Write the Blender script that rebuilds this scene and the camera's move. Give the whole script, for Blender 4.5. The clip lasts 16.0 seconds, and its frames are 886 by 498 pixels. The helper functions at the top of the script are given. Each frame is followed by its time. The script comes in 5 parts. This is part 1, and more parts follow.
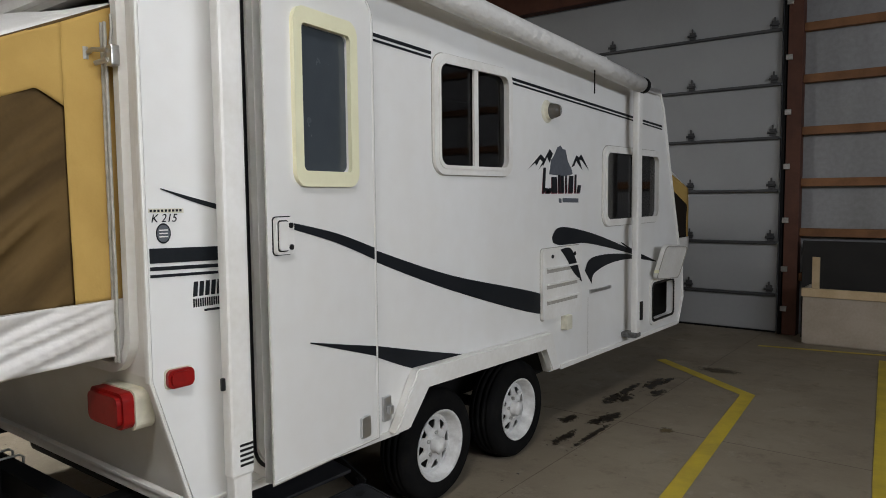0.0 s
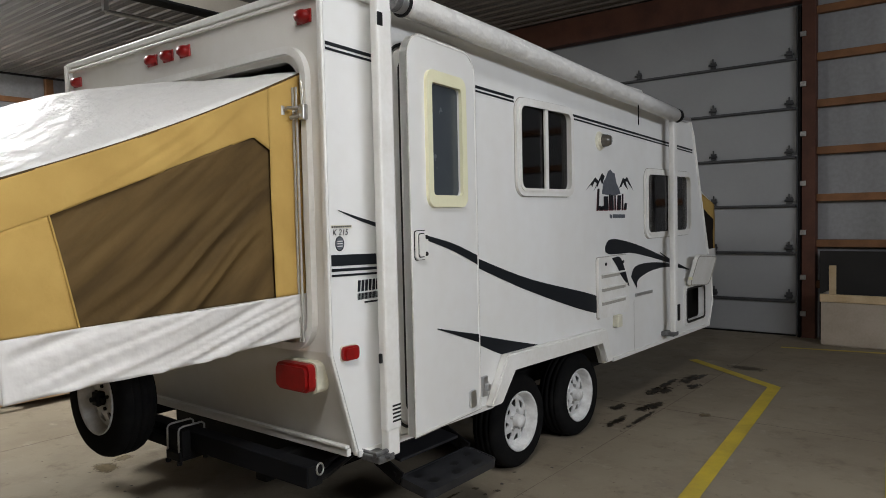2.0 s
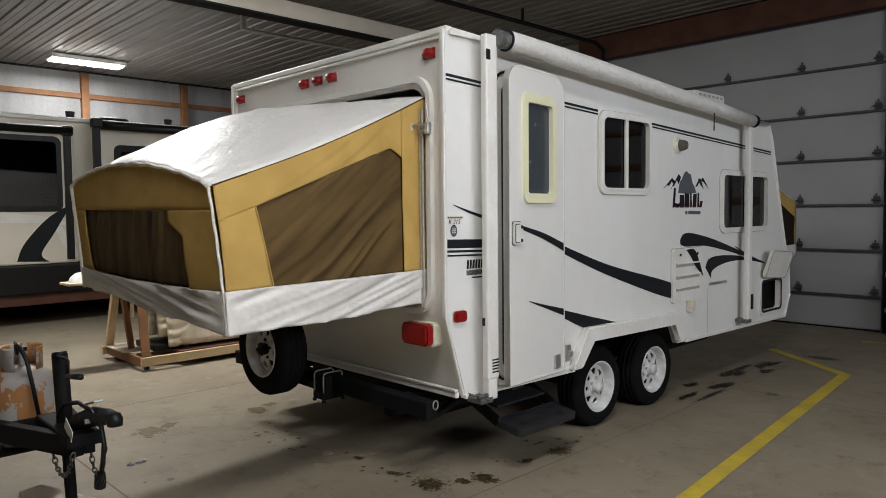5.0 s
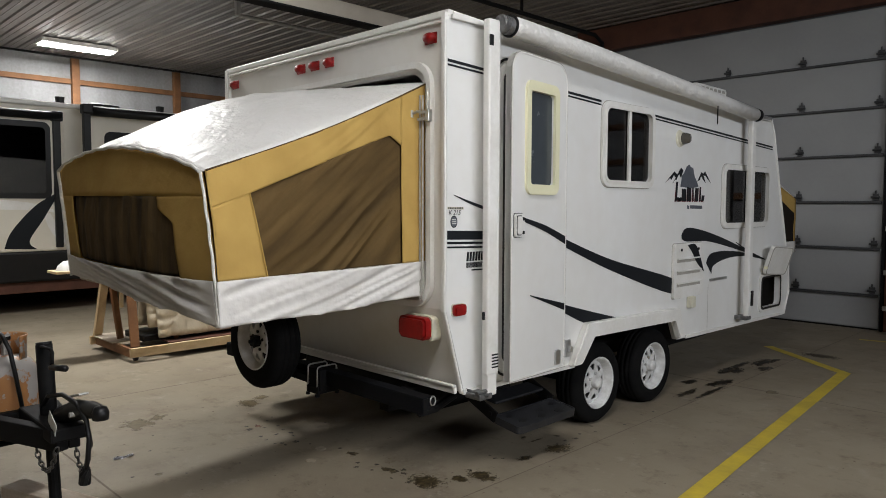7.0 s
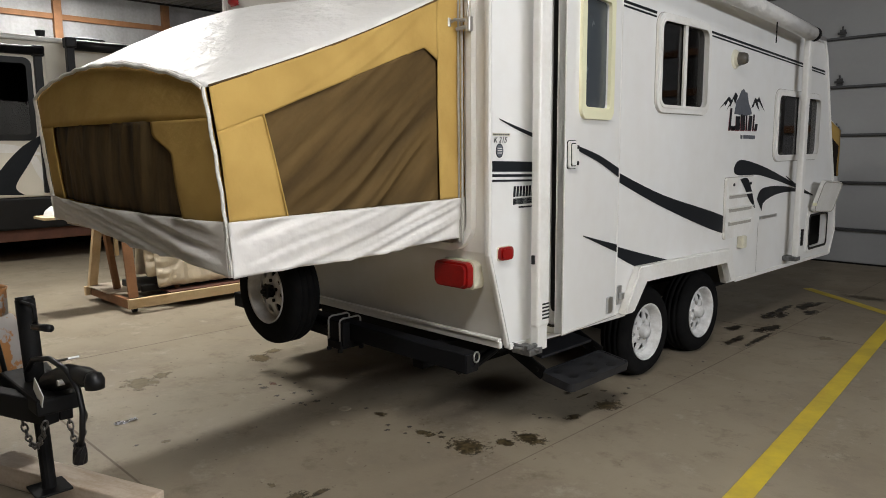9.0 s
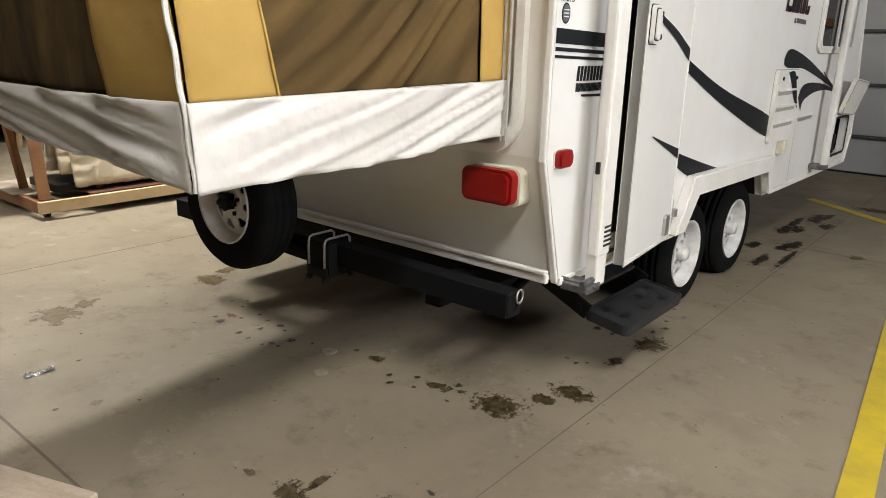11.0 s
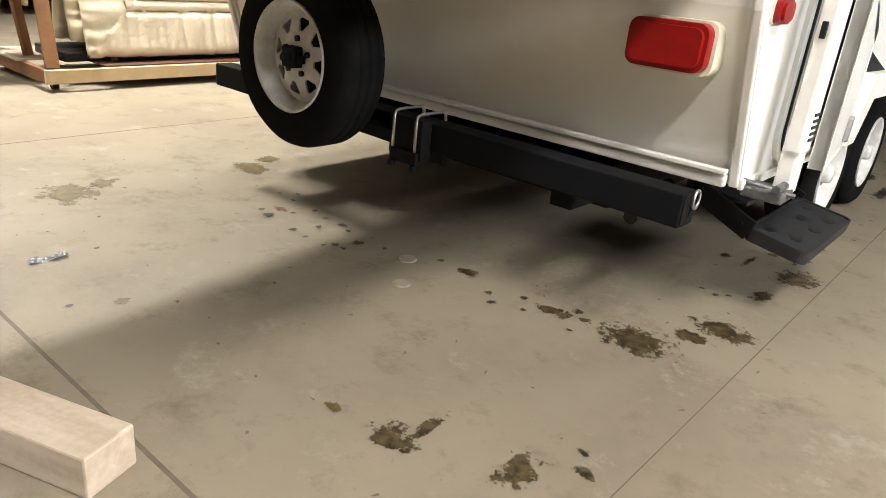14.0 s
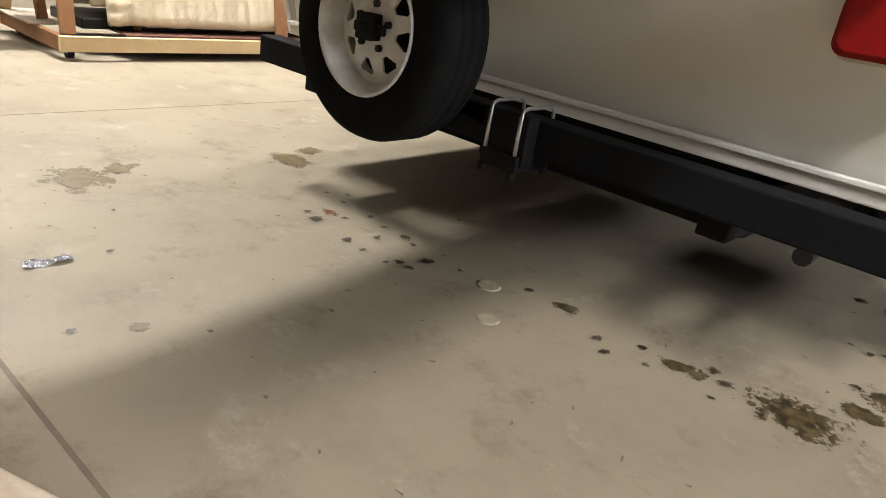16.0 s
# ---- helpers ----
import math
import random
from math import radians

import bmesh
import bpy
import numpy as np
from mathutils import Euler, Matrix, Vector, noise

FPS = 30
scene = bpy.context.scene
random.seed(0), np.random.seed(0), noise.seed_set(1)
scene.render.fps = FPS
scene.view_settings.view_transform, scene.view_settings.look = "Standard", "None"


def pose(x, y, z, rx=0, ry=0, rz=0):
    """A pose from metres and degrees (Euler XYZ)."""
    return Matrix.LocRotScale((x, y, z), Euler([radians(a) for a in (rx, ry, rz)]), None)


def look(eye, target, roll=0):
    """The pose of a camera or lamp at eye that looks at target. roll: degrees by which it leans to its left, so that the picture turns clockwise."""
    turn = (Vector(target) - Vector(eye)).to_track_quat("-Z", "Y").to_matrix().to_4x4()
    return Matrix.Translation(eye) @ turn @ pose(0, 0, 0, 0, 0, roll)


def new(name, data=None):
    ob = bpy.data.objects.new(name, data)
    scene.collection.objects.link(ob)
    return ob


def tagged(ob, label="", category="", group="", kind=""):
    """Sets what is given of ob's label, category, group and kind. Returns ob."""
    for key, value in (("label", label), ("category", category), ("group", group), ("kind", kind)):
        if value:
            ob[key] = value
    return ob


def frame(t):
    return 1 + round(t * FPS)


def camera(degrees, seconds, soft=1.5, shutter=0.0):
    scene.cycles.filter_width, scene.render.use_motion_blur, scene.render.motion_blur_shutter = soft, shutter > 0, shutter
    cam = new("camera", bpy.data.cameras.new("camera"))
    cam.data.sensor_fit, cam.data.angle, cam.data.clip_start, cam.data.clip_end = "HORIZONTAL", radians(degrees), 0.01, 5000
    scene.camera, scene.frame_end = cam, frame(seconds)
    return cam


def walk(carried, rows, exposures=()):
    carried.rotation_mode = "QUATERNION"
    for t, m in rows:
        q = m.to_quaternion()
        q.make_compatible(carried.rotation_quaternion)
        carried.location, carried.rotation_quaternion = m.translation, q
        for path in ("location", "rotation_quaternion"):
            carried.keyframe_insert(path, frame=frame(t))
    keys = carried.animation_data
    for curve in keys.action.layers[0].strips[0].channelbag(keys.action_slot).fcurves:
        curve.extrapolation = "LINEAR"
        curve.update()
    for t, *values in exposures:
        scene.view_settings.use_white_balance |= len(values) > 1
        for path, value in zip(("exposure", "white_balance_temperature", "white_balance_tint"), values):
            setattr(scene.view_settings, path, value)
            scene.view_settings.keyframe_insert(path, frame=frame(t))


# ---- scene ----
cam = camera(64.0, 16.0, soft=0.9)
PATH = [
    (0, (2.192, -1.269, 1.611), (0.972, 0.309, 1.462), -0.6),
    (0.5, (2.207, -1.486, 1.617), (1.01, 0.114, 1.519), -0.3),
    (1, (2.216, -1.74, 1.615), (1.048, -0.12, 1.509), -0.7),
    (1.5, (2.27, -1.938, 1.625), (1.076, -0.334, 1.573), -1.2),
    (2, (2.338, -2.15, 1.614), (1.091, -0.59, 1.518), -1.3),
    (2.5, (2.385, -2.328, 1.621), (1.074, -0.82, 1.53), -1.4),
    (3, (2.481, -2.542, 1.615), (1.132, -1.067, 1.545), -1.1),
    (3.5, (2.568, -2.682, 1.63), (1.181, -1.243, 1.563), -1.4),
    (4, (2.676, -2.748, 1.632), (1.256, -1.34, 1.605), -1.5),
    (4.5, (2.819, -2.791, 1.624), (1.395, -1.388, 1.549), -1.1),
    (5, (2.88, -2.827, 1.61), (1.442, -1.441, 1.503), -0.6),
    (7.5, (2.66, -2.757, 1.58), (1.242, -1.353, 1.445), 0.3),
    (8, (2.507, -2.731, 1.554), (1.093, -1.329, 1.363), -0.1),
    (8.5, (2.387, -2.654, 1.53), (0.987, -1.244, 1.302), -0.4),
    (9, (2.221, -2.557, 1.509), (0.817, -1.161, 1.228), -0.5),
    (9.5, (2.072, -2.464, 1.477), (0.698, -1.052, 1.129), -0.2),
    (10, (1.918, -2.414, 1.421), (0.584, -0.984, 0.998), 0.0),
    (10.2, (1.752, -2.273, 1.432), (0.446, -0.828, 0.977), 0.7),
    (12.3, (1.064, -2.109, 1.219), (-0.111, -0.636, 0.547), 0.3),
    (12.5, (1.02, -2.094, 1.188), (-0.175, -0.641, 0.51), 0.5),
    (13, (0.91, -2.042, 1.137), (-0.296, -0.608, 0.437), 3.3),
    (13.5, (0.769, -1.987, 1.083), (-0.426, -0.558, 0.354), 4.8),
    (14, (0.622, -1.964, 1.04), (-0.552, -0.528, 0.29), 5.6),
    (14.5, (0.482, -1.901, 1.026), (-0.698, -0.48, 0.258), 5.8),
    (15, (0.34, -1.846, 0.986), (-0.826, -0.415, 0.216), 7.1),
    (15.5, (0.223, -1.799, 0.942), (-0.957, -0.372, 0.185), 8.2),
    (16, (0.106, -1.767, 0.894), (-1.073, -0.339, 0.139), 9.0),
]
walk(cam, [(t, look(eye, target, roll)) for t, eye, target, roll in PATH],
     exposures=[(0, -0.12, 6150, 10), (5, -0.08, 6200, 10), (7.5, -0.05, 6200, 10), (9, 0.14, 6350, 10), (10, 0.42, 6450, 10), (12.5, 1.0, 6600, 10), (14, 1.36, 6550, 10), (16, 1.36, 6400, 10)])

# ---------------------------------------------------------------- light
world = bpy.data.worlds.new("World")
scene.world = world
world.use_nodes = True
world.node_tree.nodes["Background"].inputs[0].default_value = (0.9, 0.95, 1.0, 1)
world.node_tree.nodes["Background"].inputs[1].default_value = 0.05

CEIL = 4.5
TUBES = [  # x, y, watts of ceiling fixtures; last two unseen, added to light the west
    (-11.15, 1.65, 110), (-3.4, 2.1, 30), (2.25, -1.95, 72), (-4.9, -0.35, 195), (-5.4, -3.2, 105),
]
for lx, ly, watts in TUBES:
    lamp = bpy.data.lights.new("tube_light", "AREA")
    lamp.shape, lamp.size, lamp.size_y, lamp.energy = "RECTANGLE", 0.76 if lx > 0 else 0.36, 2.4 if lx > 0 else 1.2, watts
    lamp.color = (1.0, 0.97, 0.92)
    new("tube_light", lamp).matrix_world = pose(lx, ly, CEIL - 0.135)

day = bpy.data.lights.new("east_fill", "AREA")  # unseen fill for the trailer's door side, in an added east clerestory opening
day.shape, day.size, day.size_y, day.energy = "RECTANGLE", 0.9, 5.6, 335
day.color = (0.96, 0.975, 1.0)
new("east_fill", day).matrix_world = pose(8.5 - 0.02, -0.2, 3.5, 0, 90, 0)

# ---------------------------------------------------------------- materials


def material(name, base, rough=0.5, metal=0.0, dark=None, scale=3.0, fine=60.0, amount=0.5, bump=0.0, bump_scale=None,
             spec=0.5, streak=False, coat=0.0, island=0.0, stretch=None):
    m = bpy.data.materials.new(name)
    m.use_nodes = True
    nt = m.node_tree
    b = nt.nodes["Principled BSDF"]
    b.inputs["Metallic"].default_value = metal
    b.inputs["Specular IOR Level"].default_value = spec
    b.inputs["Coat Weight"].default_value = coat
    geo = nt.nodes.new("ShaderNodeNewGeometry")
    mp = nt.nodes.new("ShaderNodeMapping")
    if streak:
        mp.inputs["Scale"].default_value = (1, 1, 0.12)
    if stretch:
        mp.vector_type = "TEXTURE"
        mp.inputs["Scale"].default_value = stretch[0]
        mp.inputs["Rotation"].default_value = [radians(a) for a in stretch[1]]
    nt.links.new(geo.outputs["Position"], mp.inputs["Vector"])
    n1, n2 = nt.nodes.new("ShaderNodeTexNoise"), nt.nodes.new("ShaderNodeTexNoise")
    n1.inputs["Scale"].default_value, n1.inputs["Detail"].default_value = scale, 6
    n2.inputs["Scale"].default_value, n2.inputs["Detail"].default_value = fine, 3
    nt.links.new(mp.outputs[0], n1.inputs["Vector"])
    nt.links.new(geo.outputs["Position"], n2.inputs["Vector"])
    add = nt.nodes.new("ShaderNodeMath")
    add.operation = "MULTIPLY_ADD"
    add.inputs[1].default_value = 0.35
    nt.links.new(n2.outputs["Fac"], add.inputs[0])
    nt.links.new(n1.outputs["Fac"], add.inputs[2])
    ramp = nt.nodes.new("ShaderNodeMapRange")
    ramp.inputs["From Min"].default_value, ramp.inputs["From Max"].default_value = 0.5, 0.9
    ramp.inputs["To Max"].default_value = amount
    nt.links.new(add.outputs[0], ramp.inputs["Value"])
    mix = nt.nodes.new("ShaderNodeMix")
    mix.data_type = "RGBA"
    d = dark or tuple(c * 0.6 for c in base)
    mix.inputs[6].default_value, mix.inputs[7].default_value = (*base, 1), (*d, 1)
    nt.links.new(ramp.outputs[0], mix.inputs[0])
    out = mix.outputs[2]
    if island:
        info = nt.nodes.new("ShaderNodeObjectInfo")
        hsv = nt.nodes.new("ShaderNodeHueSaturation")
        mr = nt.nodes.new("ShaderNodeMapRange")
        mr.inputs["To Min"].default_value, mr.inputs["To Max"].default_value = 1 - island, 1 + island
        nt.links.new(info.outputs["Random"], mr.inputs["Value"])
        nt.links.new(mr.outputs[0], hsv.inputs["Value"])
        nt.links.new(out, hsv.inputs["Color"])
        out = hsv.outputs[0]
    nt.links.new(out, b.inputs["Base Color"])
    rr = nt.nodes.new("ShaderNodeMapRange")
    rr.inputs["To Min"].default_value, rr.inputs["To Max"].default_value = max(0.02, rough - 0.07), min(1, rough + 0.12)
    nt.links.new(n1.outputs["Fac"], rr.inputs["Value"])
    nt.links.new(rr.outputs[0], b.inputs["Roughness"])
    if bump:
        bn = nt.nodes.new("ShaderNodeBump")
        bn.inputs["Strength"].default_value, bn.inputs["Distance"].default_value = 1.0, bump
        if bump_scale:
            n3 = nt.nodes.new("ShaderNodeTexNoise")
            n3.inputs["Scale"].default_value, n3.inputs["Detail"].default_value = bump_scale, 4
            nt.links.new(geo.outputs["Position"], n3.inputs["Vector"])
            nt.links.new(n3.outputs["Fac"], bn.inputs["Height"])
        else:
            nt.links.new(add.outputs[0], bn.inputs["Height"])
        nt.links.new(bn.outputs[0], b.inputs["Normal"])
    return m


WHITE = material("gelcoat_white", (0.8, 0.8, 0.785), 0.32, dark=(0.66, 0.63, 0.57), scale=1.2, fine=9, amount=0.45, bump=0.0008, bump_scale=5, streak=True)
WHITE_TRIM = material("trim_white", (0.82, 0.81, 0.78), 0.38, dark=(0.6, 0.57, 0.5), scale=4, fine=40, amount=0.5)
REARWALL = material("rear_panel", (0.76, 0.74, 0.7), 0.35, dark=(0.62, 0.58, 0.5), scale=1.4, fine=12, amount=0.5, streak=True)
CREAM = material("aged_cream_plastic", (0.82, 0.8, 0.56), 0.45, dark=(0.72, 0.68, 0.45), scale=6, amount=0.4)
AGED = material("aged_plastic", (0.72, 0.69, 0.55), 0.45, amount=0.5, scale=20)
ALU = material("aluminium", (0.62, 0.62, 0.62), 0.35, 0.9, dark=(0.4, 0.4, 0.4), scale=20, amount=0.4)
STEEL = material("zinc_steel", (0.55, 0.55, 0.53), 0.38, 0.9, dark=(0.3, 0.28, 0.25), scale=30, amount=0.6)
STEEL_DARK = material("blackened_steel", (0.008, 0.008, 0.0085), 0.6, 0.0, spec=0.1, dark=(0.012, 0.011, 0.01), scale=9, amount=0.6, bump=0.001)
BUMPER = material("grey_painted_steel", (0.009, 0.0095, 0.0115), 0.65, 0.0, spec=0.06, dark=(0.012, 0.012, 0.012), scale=7, amount=0.7, bump=0.001)
STEP = material("worn_black_step", (0.013, 0.0135, 0.016), 0.5, dark=(0.035, 0.035, 0.037), scale=14, fine=60, amount=0.6, bump=0.001, spec=0.4)
BLACK = material("black_plastic", (0.009, 0.009, 0.0095), 0.4, spec=0.3, amount=0.5, scale=10)
VINYL = material("black_decal", (0.009, 0.011, 0.014), 0.45, dark=(0.018, 0.02, 0.024), scale=3, amount=0.5, spec=0.2)
GREYVINYL = material("grey_decal", (0.1, 0.11, 0.13), 0.4, amount=0.4, scale=30)
REDVINYL = material("red_decal", (0.16, 0.03, 0.035), 0.45, amount=0.4, scale=30)
RUBBER = material("tyre_rubber", (0.008, 0.008, 0.0083), 0.8, dark=(0.015, 0.0145, 0.0135), scale=12, fine=80, amount=0.6, bump=0.0015, spec=0.03)
RIMPAINT = material("rim_paint", (0.72, 0.72, 0.71), 0.4, dark=(0.3, 0.28, 0.25), scale=14, fine=60, amount=0.5)
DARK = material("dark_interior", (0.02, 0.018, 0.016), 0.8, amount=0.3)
RED = material("red_lens", (0.27, 0.004, 0.003), 0.4, dark=(0.13, 0.003, 0.003), scale=18, fine=90, amount=0.5, coat=0.05, spec=0.35)
SEAL = material("grey_sealant", (0.45, 0.43, 0.38), 0.6, amount=0.6, scale=40)
CANVAS = material("tan_canvas", (0.5, 0.33, 0.098), 0.85, dark=(0.37, 0.23, 0.065), scale=5, fine=300, amount=0.6, bump=0.008, bump_scale=9, spec=0.2)
# Stretched dark streaks put the folds' shade and doubled cloth into the mesh colour.
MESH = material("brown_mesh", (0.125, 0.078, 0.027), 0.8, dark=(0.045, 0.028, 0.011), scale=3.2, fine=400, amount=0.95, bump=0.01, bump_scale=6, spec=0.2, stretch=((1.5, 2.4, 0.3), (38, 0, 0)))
MESH_END = material("brown_mesh_fold_shade", (0.13, 0.085, 0.035), 0.8, dark=(0.03, 0.02, 0.01), scale=4, fine=400, amount=1.0, bump=0.01, bump_scale=6, spec=0.2, stretch=((0.35, 2.0, 2.4), (0, 8, 0)))
# Darkened copy of the mesh: the tent's unlit inside is put into its colour.
MESH_DARK = material("mesh_unlit_inside", (0.014, 0.011, 0.009), 0.85, dark=(0.03, 0.022, 0.014), scale=4, fine=400, amount=0.6, spec=0.1)
TENTVINYL = material("white_tent_vinyl", (0.74, 0.725, 0.7), 0.42, dark=(0.66, 0.64, 0.6), scale=3, fine=30, amount=0.5, bump=0.022, bump_scale=11)
SKIRT = material("grey_white_skirt", (0.72, 0.7, 0.67), 0.5, dark=(0.6, 0.57, 0.53), scale=4, fine=40, amount=0.6, bump=0.01, bump_scale=7)
PIPING = material("white_piping", (0.76, 0.74, 0.69), 0.6, amount=0.4, scale=30)
PINE = material("pale_pine", (0.66, 0.51, 0.31), 0.6, dark=(0.5, 0.35, 0.18), scale=6, fine=50, amount=0.7, bump=0.001, island=0.12)
STUD = material("brown_wood", (0.24, 0.11, 0.042), 0.7, dark=(0.12, 0.052, 0.02), scale=5, fine=50, amount=0.7, bump=0.001, island=0.15)
REDWOOD = material("reddish_wood", (0.1, 0.036, 0.019), 0.7, dark=(0.05, 0.018, 0.01), scale=4, fine=40, amount=0.7)
PLY = material("worn_plywood", (0.5, 0.43, 0.34), 0.7, dark=(0.36, 0.29, 0.21), scale=3, fine=40, amount=0.7)
LINER = material("wall_liner", (0.33, 0.33, 0.335), 0.5, dark=(0.17, 0.165, 0.16), scale=2, fine=20, amount=0.8, streak=True)
# For the unseen walls: albedo kept very low to cut bounce into shadows.
BACKWALL = material("unseen_dark_wall", (0.06, 0.058, 0.056), 0.7, amount=0.5, scale=1.0)
GDOOR = material("garage_panel", (0.33, 0.335, 0.335), 0.5, dark=(0.28, 0.28, 0.28), scale=1.5, fine=20, amount=0.5)
CLEARGLASS = material("clear_glass", (0.95, 0.97, 0.97), 0.02)
CLEARGLASS.node_tree.nodes["Principled BSDF"].inputs["Transmission Weight"].default_value = 1.0
STRUT = material("strut_steel", (0.07, 0.07, 0.072), 0.5, 0.3, amount=0.6, scale=4)
CEILMAT = material("ceiling_steel", (0.15, 0.135, 0.12), 0.32, 0.0, dark=(0.1, 0.09, 0.078), scale=1.5, fine=10, amount=0.6, spec=0.6)
BEAM = material("cream_beam_steel", (0.55, 0.5, 0.42), 0.5, dark=(0.42, 0.36, 0.28), scale=3, amount=0.5)
YELLOW = material("yellow_floor_paint", (0.62, 0.47, 0.03), 0.55, dark=(0.42, 0.31, 0.05), scale=4, fine=25, amount=0.8)
TANKRUST = material("rusty_tank", (0.36, 0.165, 0.055), 0.45, dark=(0.36, 0.34, 0.32), scale=7, fine=30, amount=1.0, bump=0.001)
for node in TANKRUST.node_tree.nodes:
    if node.type == "MAP_RANGE" and node.inputs["From Max"].default_value > 0.89 and node.inputs["From Max"].default_value < 0.91:
        node.inputs["From Min"].default_value, node.inputs["From Max"].default_value = 0.69, 0.72
QUILT = material("cream_satin_quilt", (0.66, 0.58, 0.44), 0.4, dark=(0.56, 0.48, 0.35), scale=4, fine=40, amount=0.5, bump=0.012, bump_scale=12)
TAN2 = material("beige_gelcoat", (0.74, 0.7, 0.6), 0.35, amount=0.3, scale=2)
FOAM = material("white_paper", (0.75, 0.74, 0.7), 0.7, amount=0.3)
CRACK = material("floor_joint", (0.15, 0.115, 0.08), 0.8, amount=0.5, scale=20)
BLOCKWOOD = material("weathered_timber", (0.6, 0.51, 0.41), 0.7, dark=(0.4, 0.3, 0.2), scale=9, fine=60, amount=0.8, bump=0.002, stretch=((2.0, 0.4, 0.4), (0, 0, 20)))
FOIL = material("foil_scrap", (0.6, 0.6, 0.65), 0.25, 0.8, amount=0.4, scale=60, bump=0.004, bump_scale=60)
SMOKED = material("smoked_acrylic", (0.1, 0.09, 0.075), 0.2, amount=0.4, scale=12, coat=0.5)


def glass(name, tint, rough=0.03):
    m = bpy.data.materials.new(name)
    m.use_nodes = True
    b = m.node_tree.nodes["Principled BSDF"]
    b.inputs["Base Color"].default_value = (*tint, 1)
    b.inputs["Transmission Weight"].default_value = 1.0
    b.inputs["Roughness"].default_value = rough
    b.inputs["IOR"].default_value = 1.45
    return m


GLASS = glass("tinted_glass", (0.1, 0.1, 0.11))
FROST = material("obscure_door_glass", (0.045, 0.055, 0.065), 0.22, dark=(0.06, 0.07, 0.08), scale=9, fine=200, amount=0.5, bump=0.0006, bump_scale=180)


def concrete():
    m = bpy.data.materials.new("sealed_concrete")
    m.use_nodes = True
    nt = m.node_tree
    b = nt.nodes["Principled BSDF"]
    geo = nt.nodes.new("ShaderNodeNewGeometry")

    def noise_node(scale, detail=6, rough=0.6):
        n = nt.nodes.new("ShaderNodeTexNoise")
        n.inputs["Scale"].default_value, n.inputs["Detail"].default_value, n.inputs["Roughness"].default_value = scale, detail, rough
        nt.links.new(geo.outputs["Position"], n.inputs["Vector"])
        return n.outputs["Fac"]

    def blend(fac, lo, hi, a, c):
        r = nt.nodes.new("ShaderNodeMapRange")
        r.inputs["From Min"].default_value, r.inputs["From Max"].default_value = lo, hi
        nt.links.new(fac, r.inputs["Value"])
        x = nt.nodes.new("ShaderNodeMix")
        x.data_type = "RGBA"
        nt.links.new(r.outputs[0], x.inputs[0])
        for i, v in ((6, a), (7, c)):
            if isinstance(v, tuple):
                x.inputs[i].default_value = (*v, 1)
            else:
                nt.links.new(v, x.inputs[i])
        return x.outputs[2]

    col = blend(noise_node(0.7), 0.35, 0.65, (0.291, 0.248, 0.181), (0.222, 0.185, 0.132))
    col = blend(noise_node(1.7, 8, 0.72), 0.5, 0.72, col, (0.200, 0.165, 0.124))
    col = blend(noise_node(4.5, 8, 0.75), 0.54, 0.74, col, (0.152, 0.120, 0.080))
    col = blend(noise_node(2.9, 9, 0.8), 0.56, 0.7, col, (0.335, 0.296, 0.231))
    col = blend(noise_node(26, 6, 0.7), 0.66, 0.76, col, (0.113, 0.087, 0.061))
    col = blend(noise_node(130, 2), 0.72, 0.8, col, (0.148, 0.122, 0.087))
    nt.links.new(col, b.inputs["Base Color"])
    r = nt.nodes.new("ShaderNodeMapRange")
    r.inputs["To Min"].default_value, r.inputs["To Max"].default_value = 0.5, 0.8
    b.inputs["Specular IOR Level"].default_value = 0.3
    nt.links.new(noise_node(2.2), r.inputs["Value"])
    nt.links.new(r.outputs[0], b.inputs["Roughness"])
    bn = nt.nodes.new("ShaderNodeBump")
    bn.inputs["Distance"].default_value = 0.0012
    nt.links.new(noise_node(60, 5), bn.inputs["Height"])
    nt.links.new(bn.outputs[0], b.inputs["Normal"])
    return m


CONCRETE = concrete()


def emitter(name, color, strength):
    m = bpy.data.materials.new(name)
    m.use_nodes = True
    b = m.node_tree.nodes["Principled BSDF"]
    b.inputs["Emission Color"].default_value = (*color, 1)
    b.inputs["Emission Strength"].default_value = strength
    return m


TUBE_GLOW = emitter("fluorescent_diffuser", (1.0, 0.96, 0.9), 14)

# ---------------------------------------------------------------- mesh helpers


def mesh_object(name, bm, mat, smooth=False):
    me = bpy.data.meshes.new(name)
    bmesh.ops.recalc_face_normals(bm, faces=bm.faces)
    bm.to_mesh(me)
    bm.free()
    for p in me.polygons:
        p.use_smooth = smooth
    me.materials.append(mat)
    return new(name, me)


def part(name, bm, mat, parent, label="", smooth=False):
    ob = mesh_object(name, bm, mat, smooth)
    if parent is not None:
        ob.parent = parent
        base = parent
        while base.parent:
            base = base.parent
        ob.matrix_parent_inverse = Matrix.Translation(base.location).inverted() if parent is base else Matrix.Identity(4)
    return tagged(ob, label)


def thing(name, at, label, category, group="", kind=""):
    ob = new(name)
    ob.empty_display_size = 0.1
    ob.location = at
    return tagged(ob, label, category, group, kind)


def single(name, bm, mat, label, category, group="", kind="", smooth=False):
    return tagged(mesh_object(name, bm, mat, smooth), label, category, group, kind)


